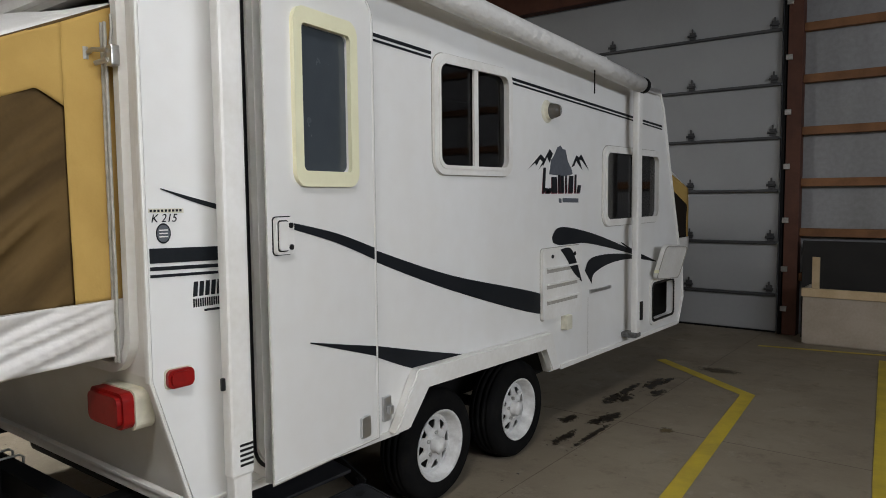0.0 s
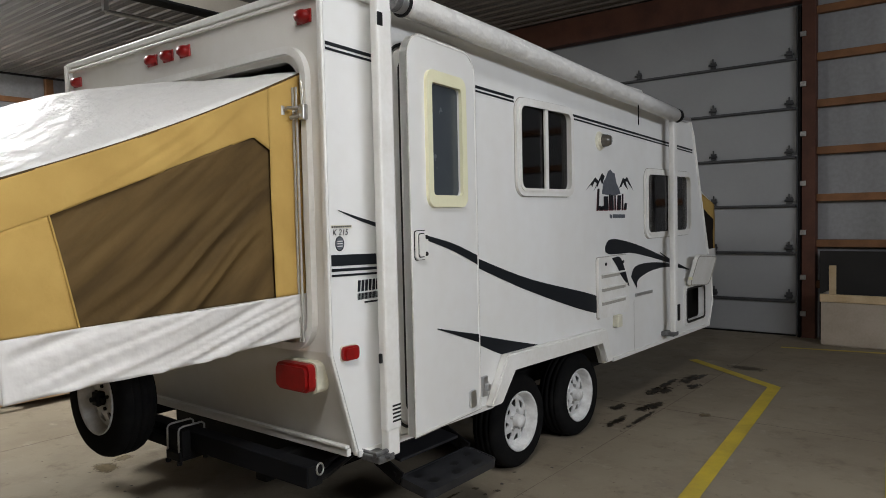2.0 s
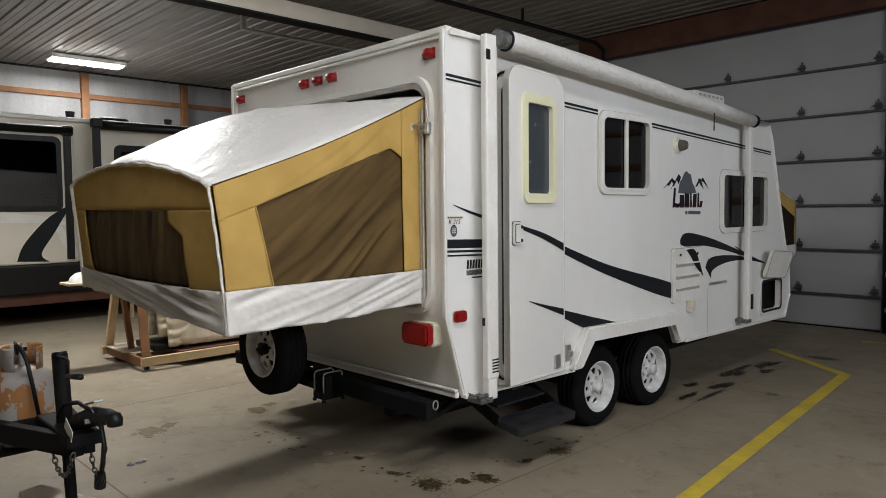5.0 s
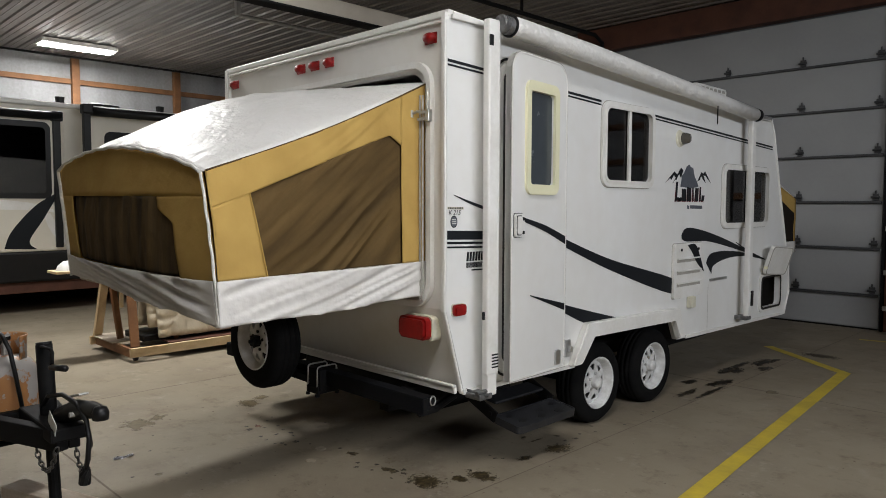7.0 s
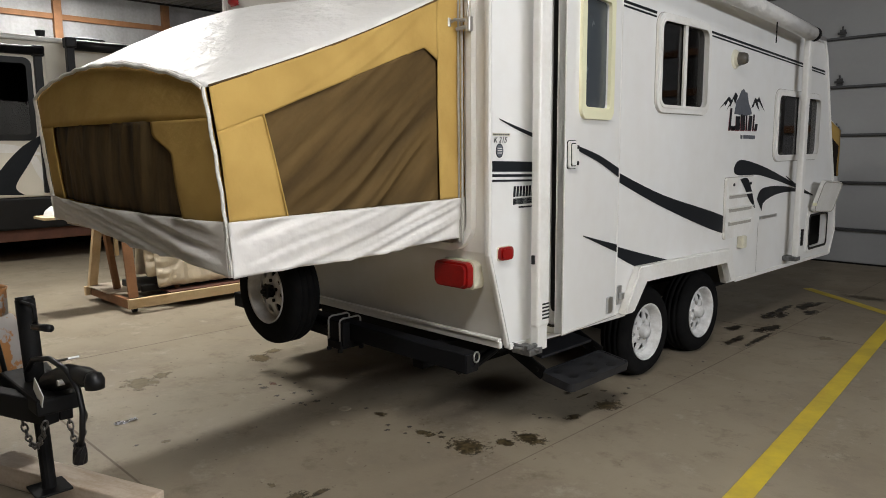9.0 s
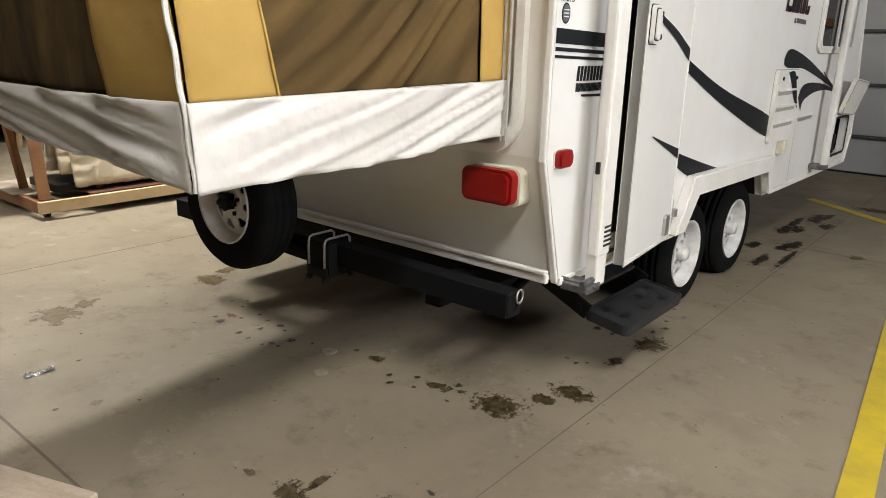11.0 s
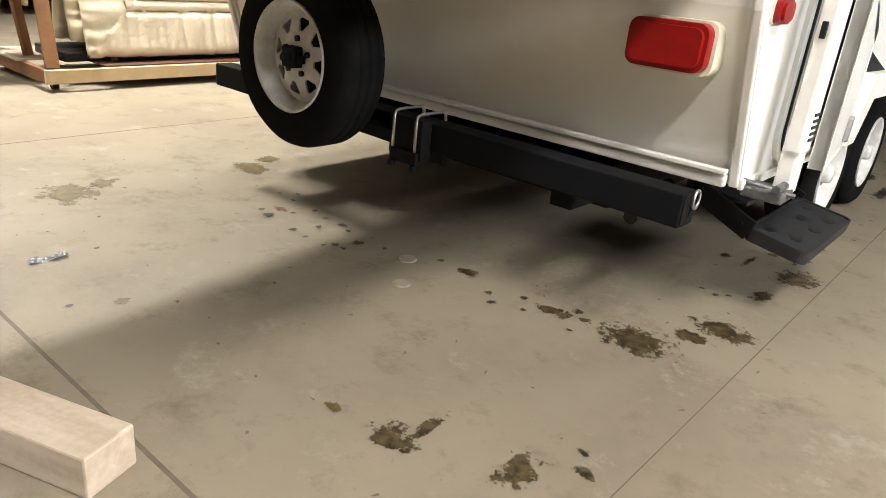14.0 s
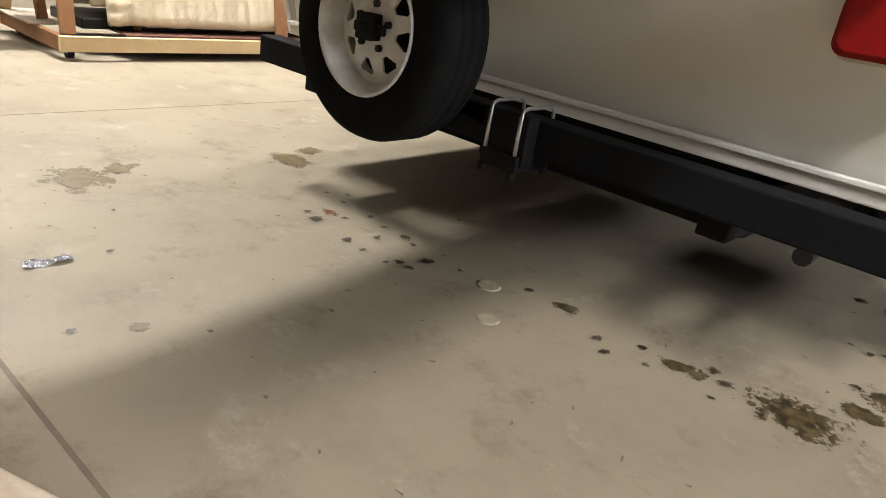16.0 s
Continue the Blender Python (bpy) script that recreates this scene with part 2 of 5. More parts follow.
def box(bm, x0, x1, y0, y1, z0, z1, bevel=0.0, m=None):
    r = bmesh.ops.create_cube(bm, size=1)
    vs = r["verts"]
    for v in vs:
        v.co = Vector(((x0 + x1) / 2 + v.co.x * (x1 - x0), (y0 + y1) / 2 + v.co.y * (y1 - y0), (z0 + z1) / 2 + v.co.z * (z1 - z0)))
    if bevel:
        es = list({e for v in vs for e in v.link_edges})
        g = bmesh.ops.bevel(bm, geom=es, offset=bevel, segments=2, affect="EDGES", profile=0.5)
        vs = list({v for f in g["faces"] for v in f.verts} | {v for v in vs if v.is_valid})
    if m is not None:
        bmesh.ops.transform(bm, matrix=m, verts=vs)
    return bm


def B(*a, **k):
    return box(bmesh.new(), *a, **k)


def bar(bm, p, q, w, h, bevel=0.0, up=(0, 0, 1)):
    """A square bar from p to q."""
    p, q = Vector(p), Vector(q)
    d = (q - p)
    z = d.normalized()
    x = Vector(up).cross(z)
    if x.length < 1e-4:
        x = Vector((1, 0, 0))
    x.normalize()
    y = z.cross(x)
    m = Matrix((x, y, z)).transposed().to_4x4()
    m.translation = (p + q) / 2
    return box(bm, -w / 2, w / 2, -h / 2, h / 2, -d.length / 2, d.length / 2, bevel, m)


def tube(bm, pts, r, n=10, caps=True):
    """A round pipe along a polyline."""
    pts = [Vector(p) for p in pts]
    rings = []
    for i, p in enumerate(pts):
        d = (pts[min(i + 1, len(pts) - 1)] - pts[max(i - 1, 0)]).normalized()
        a = d.cross(Vector((0.31, 0.2, 0.93)))
        if a.length < 0.05:
            a = d.cross(Vector((1, 0, 0)))
        a.normalize()
        c = d.cross(a)
        rad = r[i] if isinstance(r, (list, tuple)) else r
        rings.append([bm.verts.new(p + rad * (math.cos(2 * math.pi * k / n) * a + math.sin(2 * math.pi * k / n) * c)) for k in range(n)])
    for a, c in zip(rings, rings[1:]):
        for k in range(n):
            bm.faces.new((a[k], a[(k + 1) % n], c[(k + 1) % n], c[k]))
    if caps:
        bm.faces.new(rings[0])
        bm.faces.new(rings[-1][::-1])
    return bm


def T(*a, **k):
    return tube(bmesh.new(), *a, **k)


def lathe(profile, m, n=40):
    """Turns (radius, along) points about the local z axis of m."""
    bm = bmesh.new()
    rings = []
    for r, z in profile:
        rings.append([bm.verts.new(m @ Vector((r * math.cos(2 * math.pi * k / n), r * math.sin(2 * math.pi * k / n), z))) for k in range(n)])
    for a, c in zip(rings, rings[1:]):
        for k in range(n):
            bm.faces.new((a[k], a[(k + 1) % n], c[(k + 1) % n], c[k]))
    return bm


def slab(outer, place, depth, holes=(), bm=None):
    """A flat plate with holes: place(a, b, d) gives the point, d from 0 to -depth."""
    bm = bm or bmesh.new()
    edges, loops = [], []
    for poly in (outer, *holes):
        vs = [bm.verts.new(place(a, b, 0.0)) for a, b in poly]
        loops.append(vs)
        edges += [bm.edges.new((vs[i], vs[(i + 1) % len(vs)])) for i in range(len(vs))]
    if holes:
        faces = [f for f in bmesh.ops.triangle_fill(bm, edges=edges, use_beauty=True)["geom"] if isinstance(f, bmesh.types.BMFace)]
    else:
        faces = [bm.faces.new(loops[0])]
    back = {}
    for poly, vs in zip((outer, *holes), loops):
        for (a, b), v in zip(poly, vs):
            back[v] = bm.verts.new(place(a, b, -depth))
    for f in faces:
        bm.faces.new([back[v] for v in reversed(f.verts)])
    for vs in loops:
        for i in range(len(vs)):
            a, c = vs[i], vs[(i + 1) % len(vs)]
            bm.faces.new((a, c, back[c], back[a]))
    return bm


def rounded(a0, a1, b0, b1, r, n=5):
    pts = []
    for ca, cb, s in ((a1 - r, b1 - r, 0), (a0 + r, b1 - r, 90), (a0 + r, b0 + r, 180), (a1 - r, b0 + r, 270)):
        for k in range(n + 1):
            t = radians(s + 90 * k / n)
            pts.append((ca + r * math.cos(t), cb + r * math.sin(t)))
    return pts


def side(x=0.0):
    """Plates on the trailer's door side, (y, z) and outwards."""
    return lambda a, b, d: Vector((x + d, a, b))


def back(y=0.0):
    """Plates on the trailer's rear, (x, z) and backwards."""
    return lambda a, b, d: Vector((a, y - d, b))


def flat(z=0.0):
    return lambda a, b, d: Vector((a, b, z + d))


def hull_grid(bm, f, nu, nv, wobble=0.0, freq=3.0, axis=None, fold=None):
    """A sheet f(u, v) in nu x nv patches, creased by noise along axis."""
    vs = []
    for i in range(nu + 1):
        row = []
        for j in range(nv + 1):
            p = Vector(f(i / nu, j / nv))
            if wobble:
                p = p + Vector(axis) * wobble * (noise.noise(p * freq) + 0.5 * noise.noise(p * freq * 2.7))
            if fold:
                # long creases across the sheet: depth, how close, slant
                d, k, sl = fold
                d *= min(1.0, 7 * i / nu, 7 * (nu - i) / nu)
                w = (i / nu + sl * j / nv) * k + 0.7 * noise.noise(p * 2.1)
                c = noise.noise(Vector((w, 0.35 * j / nv, 3.3)))
                p = p + Vector(axis) * d * (1 - 2.2 * abs(c)) * (0.35 + 0.65 * noise.noise(p * 1.7 + Vector((5, 1, 2))) ** 2 * 3)
            row.append(bm.verts.new(p))
        vs.append(row)
    for i in range(nu):
        for j in range(nv):
            bm.faces.new((vs[i][j], vs[i + 1][j], vs[i + 1][j + 1], vs[i][j + 1]))
    return bm


def thick(bm, depth):
    """Gives an open sheet a thickness."""
    bmesh.ops.recalc_face_normals(bm, faces=bm.faces)
    bmesh.ops.solidify(bm, geom=bm.faces[:], thickness=depth)
    return bm


# ---------------------------------------------------------------- the hall
X0, X1, Y0, Y1 = -12.5, 8.5, -13.0, 7.45
single("floor", B(X0 - 0.3, X1 + 0.3, Y0 - 0.3, Y1 + 0.4, -0.2, 0), CONCRETE, "stained sealed concrete garage floor", "floor", kind="structure")

# corrugated ceiling, ribs along x
bm = bmesh.new()
rows = []
y = Y0 - 0.2
while y < Y1 + 0.3:
    for dy, dz in ((0, 0), (0.02, -0.022), (0.05, -0.022), (0.07, 0), (0.115, 0), (0.125, -0.006), (0.14, 0)):
        rows.append((y + dy, CEIL + dz))
    y += 0.225
for (ya, za), (yb, zb) in zip(rows, rows[1:]):
    bm.faces.new([bm.verts.new(p) for p in ((X0 - 0.2, ya, za), (X1 + 0.2, ya, za), (X1 + 0.2, yb, zb), (X0 - 0.2, yb, zb))])
bmesh.ops.remove_doubles(bm, verts=bm.verts, dist=0.0005)
single("ceiling", bm, CEILMAT, "ribbed painted steel ceiling", "ceiling", kind="structure")
single("ceiling_deck", B(X0 - 0.3, X1 + 0.3, Y0 - 0.3, Y1 + 0.4, CEIL + 0.06, CEIL + 0.2), DARK, "plain deck over the ribbed ceiling", "ceiling", kind="structure")
single("wall_west", B(X0 - 0.3, X0, Y0 - 0.3, Y1 + 0.4, 0, CEIL + 0.06), LINER, "pale liner wall with timber girts", "wall", kind="structure")
# Added opening, out of view, as a source for the east fill lamp.
WINDOW = (-3.0, 2.6, 3.05, 3.95)
single("wall_east", slab([(Y0 - 0.3, 0), (Y1 + 0.4, 0), (Y1 + 0.4, CEIL + 0.06), (Y0 - 0.3, CEIL + 0.06)], side(X1 + 0.3), 0.3, [rounded(*WINDOW, 0.01)]), BACKWALL, "unseen plain wall, coloured dark to cut bounce light", "wall", kind="structure")
win = thing("added_window", (X1 + 0.15, -0.2, 3.05), "added unseen clerestory window holding the east fill light", "window", kind="structure")
part("window_frame", slab(rounded(*WINDOW, 0.01), side(X1 + 0.2), 0.08, [rounded(WINDOW[0] + 0.06, -0.23, WINDOW[2] + 0.06, WINDOW[3] - 0.06, 0.01), rounded(-0.17, WINDOW[1] - 0.06, WINDOW[2] + 0.06, WINDOW[3] - 0.06, 0.01)]), WHITE_TRIM, win)
for a, b in ((WINDOW[0] + 0.05, -0.225), (-0.175, WINDOW[1] - 0.05)):
    part("pane", slab([(a, WINDOW[2] + 0.05), (b, WINDOW[2] + 0.05), (b, WINDOW[3] - 0.05), (a, WINDOW[3] - 0.05)], side(X1 + 0.165), 0.006), CLEARGLASS, win).visible_shadow = False
single("wall_south", B(X0, X1, Y0 - 0.3, Y0, 0, CEIL + 0.06), BACKWALL, "unseen plain wall, coloured dark to cut bounce light", "wall", kind="structure")

# north wall with the garage door opening
DX0, DX1, DTOP = -4.0, 0.3, 4.1
wall = slab([(X0, 0), (DX0, 0), (DX0, DTOP), (DX1, DTOP), (DX1, 0), (X1, 0), (X1, CEIL + 0.06), (X0, CEIL + 0.06)], lambda a, b, d: Vector((a, Y1 + 0.1 - d, b)), 0.25)
single("wall_north", wall, LINER, "pale liner wall with timber framing", "wall", kind="structure")

door = thing("garage_door", (-1.85, Y1, 0), "white insulated sectional overhead garage door, closed", "garage door", kind="structure")
seams = [0.015, 0.45, 1.045, 1.64, 2.235, 2.83, 3.43, 4.07]
for a, b in zip(seams, seams[1:]):
    bm = B(DX0 + 0.01, DX1 - 0.02, Y1, Y1 + 0.05, a + 0.006, b - 0.006, 0.008)
    part("door_section", bm, GDOOR, door)
for z in seams[1:-1]:
    part("strut", B(DX0 + 0.02, DX1 - 0.03, Y1 - 0.05, Y1 - 0.002, z - 0.024, z + 0.008, 0.006), STRUT, door, "dark steel stiffening strut")
    for hx in (-3.75, -2.75, -1.74, -0.72, 0.2):
        bm = B(hx - 0.035, hx + 0.035, Y1 - 0.02, Y1 - 0.003, z + 0.015, z + 0.1, 0.004)
        tube(bm, [(hx - 0.05, Y1 - 0.035, z + 0.055), (hx + 0.05, Y1 - 0.035, z + 0.055)], 0.014, 8)
        bar(bm, (hx, Y1 - 0.02, z + 0.09), (hx, Y1 - 0.02, z + 0.14), 0.018, 0.008)
        part("hinge", bm, STRUT, door, "galvanised roller hinge")
part("bottom_seal", B(DX0 + 0.02, DX1 - 0.03, Y1, Y1 + 0.04, 0.0, 0.018), BLACK, door, "black rubber bottom seal")

single("door_track", B(DX1 + 0.005, DX1 + 0.035, Y1 - 0.07, Y1 + 0.02, 0, DTOP - 0.05, 0.003), STEEL_DARK, "vertical steel door track on the jamb", "track", kind="structure")
single("door_jamb", B(DX1 + 0.05, DX1 + 0.2, Y1 - 0.06, Y1 + 0.09, 0, CEIL - 0.02, 0.004), REDWOOD, "reddish brown timber door jamb post", "post", kind="structure")
single("door_header", B(DX0 - 0.3, DX1 + 0.2, Y1 - 0.1, Y1 + 0.09, DTOP + 0.0, CEIL - 0.03, 0.004), REDWOOD, "reddish brown timber door header", "beam", kind="structure")
for z in (0.3, 0.75, 1.3, 1.9, 2.5, 3.1, 3.7):
    single("track_bracket", B(DX1 + 0.035, DX1 + 0.1, Y1 - 0.085, Y1 - 0.065, z - 0.03, z + 0.03, 0.003), STEEL, "small galvanised track bracket", "bracket", "track brackets")
for z in (0.66, 1.165, 1.72, 2.29, 2.86, 3.42, 3.98):
    single("wall_girt", B(DX1 + 0.2, X1, Y1 + 0.0, Y1 + 0.09, z - 0.045, z + 0.045, 0.004), STUD, "horizontal brown timber wall girt", "girt", "north wall girts", "structure")
for x in (2.75, 5.2):
    single("wall_post", B(x, x + 0.14, Y1 - 0.02, Y1 + 0.0, 0, CEIL - 0.02, 0.003), STUD, "brown timber wall post", "post", "wall posts", "structure")

# west wall timber
for z in (1.2, 2.3, 3.2, 3.99):
    single("wall_girt", B(X0, X0 + 0.05, Y0, Y1, z - 0.05, z + 0.05, 0.004), STUD, "horizontal brown timber wall girt", "girt", "west wall girts", "structure")
yy = 2.0
for k in range(-5, 3):
    single("wall_post", B(X0, X0 + 0.11, yy + 2.05 * k - 0.07, yy + 2.05 * k + 0.07, 0, CEIL - 0.03, 0.004), STUD, "brown timber wall post", "post", "wall posts", "structure")

# overhead beam and door rails
bm = B(-5.33, -5.18, -9, Y1 - 0.1, 4.12, 4.34, 0.01)
single("ceiling_beam", bm, BEAM, "cream steel beam hung under the ceiling", "beam", kind="structure")
single("beam_flange", B(-5.36, -5.15, -9, Y1 - 0.1, 4.085, 4.118, 0.004), STEEL_DARK, "dark lower flange of the ceiling beam", "beam", kind="structure")
bm = T([(-3.75, 2.6, 4.3), (-3.75, Y1 - 0.4, 4.3), (-3.78, Y1 - 0.15, 4.22), (-3.8, Y1 - 0.1, 4.0)], 0.03, 8)
bar(bm, (-3.75, 5.2, 4.3), (-3.75, 5.2, CEIL), 0.03, 0.03)
single("door_rail", bm, STEEL_DARK, "overhead horizontal garage door rail", "rail", kind="structure")
single("rail_hanger", bar(bmesh.new(), (-3.75, 2.62, 4.27), (-3.75, 2.62, CEIL), 0.06, 0.05, 0.004), ALU, "bright galvanised rail hanger", "bracket", kind="structure")
bm = T([(-6.15, 2.1, 4.14), (-6.15, 6.5, 4.14)], 0.025, 8)
bar(bm, (-6.15, 2.1, 4.14), (-6.15, 2.1, CEIL), 0.06, 0.06)
single("heater_pipe", bm, ALU, "bright metal pipe and bracket under the ceiling", "pipe", kind="structure")
bm = T([(-11.9, -9, 4.36), (-11.9, 7, 4.36)], 0.02, 8)
single("conduit", bm, STEEL_DARK, "dark conduit along the ceiling", "conduit", kind="structure")

for lx, ly, _ in TUBES:
    f = thing("ceiling_light", (lx, ly, CEIL - 0.13), "white fluorescent ceiling light, switched on", "ceiling light", "ceiling lights")
    ll, lw = (1.24, 0.4) if lx > 0 else (0.64, 0.2)
    part("housing", B(lx - lw, lx + lw, ly - ll, ly + ll, CEIL - 0.1, CEIL - 0.025, 0.01), WHITE_TRIM, f)
    part("diffuser", B(lx - lw + 0.03, lx + lw - 0.03, ly - ll + 0.03, ly + ll - 0.03, CEIL - 0.128, CEIL - 0.1, 0.01), TUBE_GLOW, f, "glowing white diffuser")

# floor joints, paint, stains
for a, b, w in (((-3.25, -9), (-3.25, 7.4), 0.006), ((0.16, -9), (0.16, 7.4), 0.0035), ((-12.4, -1.385), (6.9, -1.385), 0.011), ((-12.4, 3.4), (6.9, 3.4), 0.006), ((3.6, -9), (3.6, 7.4), 0.006)):
    bm = bar(bmesh.new(), (*a, 0.0), (*b, 0.0), w, 0.0016, up=(0, 0, 1))
    single("floor_joint", bm, CRACK, "sawn joint in the concrete floor", "joint", "floor joints", "structure")


def strip(pts, w, z=0.0035):
    """A painted line of width w along a bent path."""
    bm = bmesh.new()
    L, R = [], []
    for i, p in enumerate(pts):
        p = Vector((*p, 0))
        d0 = (p - Vector((*pts[i - 1], 0))).normalized() if i else None
        d1 = (Vector((*pts[i + 1], 0)) - p).normalized() if i < len(pts) - 1 else None
        d = ((d0 or d1) + (d1 or d0)).normalized()
        nrm = Vector((-d.y, d.x, 0))
        k = 1 / max(0.5, nrm.dot(Vector((-(d0 or d1).y, (d0 or d1).x, 0))))
        L.append(bm.verts.new(p + nrm * w / 2 * k + Vector((0, 0, z))))
        R.append(bm.verts.new(p - nrm * w / 2 * k + Vector((0, 0, z))))
    for i in range(len(pts) - 1):
        bm.faces.new((L[i], L[i + 1], R[i + 1], R[i]))
    return bm


single("floor_marking", strip([(1.3, -2.6), (1.06, 0.5), (0.71, 4.6), (-0.3, 5.4)], 0.105), YELLOW, "worn yellow parking line painted on concrete", "floor marking", kind="structure")
single("floor_marking", strip([(2.25, -1.0), (1.78, 3.2), (1.45, 6.55)], 0.105), YELLOW, "worn yellow parking line painted on concrete", "floor marking", kind="structure")
single("floor_marking", strip([(3.2, 7.15), (0.3, 6.6)], 0.07), YELLOW, "worn yellow parking line painted on concrete", "floor marking", kind="structure")


def stain_material(name, wet, dry, edge):
    """Liquid soaked into concrete: an irregular, speckled edge about the patch's middle."""
    m = bpy.data.materials.new(name)
    m.use_nodes = True
    nt = m.node_tree
    b = nt.nodes["Principled BSDF"]
    tc, geo = nt.nodes.new("ShaderNodeTexCoord"), nt.nodes.new("ShaderNodeNewGeometry")
    sub = nt.nodes.new("ShaderNodeVectorMath")
    sub.operation = "SUBTRACT"
    sub.inputs[1].default_value = (0.5, 0.5, 0.0)
    nt.links.new(tc.outputs["Generated"], sub.inputs[0])
    flatv = nt.nodes.new("ShaderNodeVectorMath")
    flatv.operation = "MULTIPLY"
    flatv.inputs[1].default_value = (1, 1, 0)
    nt.links.new(sub.outputs[0], flatv.inputs[0])
    ln = nt.nodes.new("ShaderNodeVectorMath")
    ln.operation = "LENGTH"
    nt.links.new(flatv.outputs[0], ln.inputs[0])
    n = nt.nodes.new("ShaderNodeTexNoise")
    n.inputs["Scale"].default_value, n.inputs["Detail"].default_value, n.inputs["Roughness"].default_value = edge, 10, 0.78
    nt.links.new(geo.outputs["Position"], n.inputs["Vector"])
    sc = nt.nodes.new("ShaderNodeMath")
    sc.operation = "MULTIPLY_ADD"
    sc.inputs[1].default_value = -0.85
    nt.links.new(ln.outputs["Value"], sc.inputs[0])
    nt.links.new(n.outputs["Fac"], sc.inputs[2])
    al = nt.nodes.new("ShaderNodeMapRange")
    al.inputs["From Min"].default_value, al.inputs["From Max"].default_value = 0.3, 0.36
    al.inputs["To Max"].default_value = 0.93
    nt.links.new(sc.outputs[0], al.inputs["Value"])
    nt.links.new(al.outputs[0], b.inputs["Alpha"])
    mx = nt.nodes.new("ShaderNodeMix")
    mx.data_type = "RGBA"
    mx.inputs[6].default_value, mx.inputs[7].default_value = (*wet, 1), (*dry, 1)
    n2 = nt.nodes.new("ShaderNodeTexNoise")
    n2.inputs["Scale"].default_value, n2.inputs["Detail"].default_value = 30, 6
    nt.links.new(geo.outputs["Position"], n2.inputs["Vector"])
    mr = nt.nodes.new("ShaderNodeMapRange")
    mr.inputs["From Min"].default_value, mr.inputs["From Max"].default_value = 0.4, 0.62
    nt.links.new(n2.outputs["Fac"], mr.inputs["Value"])
    nt.links.new(mr.outputs[0], mx.inputs[0])
    nt.links.new(mx.outputs[2], b.inputs["Base Color"])
    b.inputs["Roughness"].default_value = 0.5
    return m


OIL = stain_material("oil_stain", (0.03, 0.021, 0.009), (0.105, 0.076, 0.032), 26)
OIL_FINE = stain_material("oil_drop", (0.022, 0.016, 0.008), (0.06, 0.045, 0.024), 70)
OIL_STREAK = stain_material("oil_streak", (0.012, 0.009, 0.006), (0.04, 0.03, 0.018), 18)
RUSTY = stain_material("rust_stain", (0.12, 0.035, 0.012), (0.17, 0.06, 0.025), 40)
PLUG = material("patch_plug", (0.4, 0.34, 0.25), 0.7, dark=(0.25, 0.2, 0.14), scale=25, amount=0.8)
OIL_LIGHT = stain_material("old_stain", (0.1, 0.068, 0.02), (0.145, 0.102, 0.042), 12)


def blot(cx, cy, r, ry=None, z=0.002, n=20):
    ry = ry or r
    bm = bmesh.new()
    bm.faces.new([bm.verts.new((cx + 1.5 * r * math.cos(2 * math.pi * k / n), cy + 1.5 * ry * math.sin(2 * math.pi * k / n), z)) for k in range(n)])
    return bm


def splash(cx, cy, r, ry, seed, mat, label="dark oily stain soaked into the concrete"):
    return single("oil_stain", blot(cx, cy, r, ry, 0.002 + 0.0002 * (seed % 5)), mat, label, "stain", "floor stains", "structure")


splash(-0.14, -0.05, 0.16, 0.12, 1, OIL)
splash(0.03, 0.25, 0.13, 0.09, 2, OIL)
splash(-0.03, 0.12, 0.08, 0.06, 3, OIL)
splash(-0.3, -0.955, 0.085, 0.06, 4, OIL)
splash(-0.27, -0.87, 0.025, 0.1, 3, OIL)
splash(-0.03, -0.83, 0.055, 0.095, 5, OIL)
splash(0.08, -0.72, 0.04, 0.03, 6, OIL)
splash(-2.36, -0.81, 0.17, 0.14, 7, OIL_LIGHT, label="tan liquid stain on the concrete")
splash(-2.42, -0.64, 0.07, 0.09, 9, OIL_LIGHT, label="tan liquid stain on the concrete")
splash(-2.29, 0.03, 0.15, 0.11, 8, OIL_LIGHT, "tan liquid stain on the concrete")
splash(-2.38, 0.2, 0.07, 0.09, 6, OIL_LIGHT, label="tan liquid stain on the concrete")
splash(-0.42, -0.08, 0.075, 0.045, 9, OIL)
splash(-1.72, -0.21, 0.05, 0.03, 2, RUSTY, label="rust-red stain on the concrete")
splash(-0.8, -0.07, 0.06, 0.04, 10, OIL)
splash(0.06, 0.95, 0.1, 0.13, 11, OIL)
splash(0.02, 0.66, 0.05, 0.07, 12, OIL)
splash(-0.14, 0.98, 0.014, 0.13, 14, OIL)
splash(-0.1, 1.15, 0.03, 0.022, 15, OIL)
rng = random.Random(5)
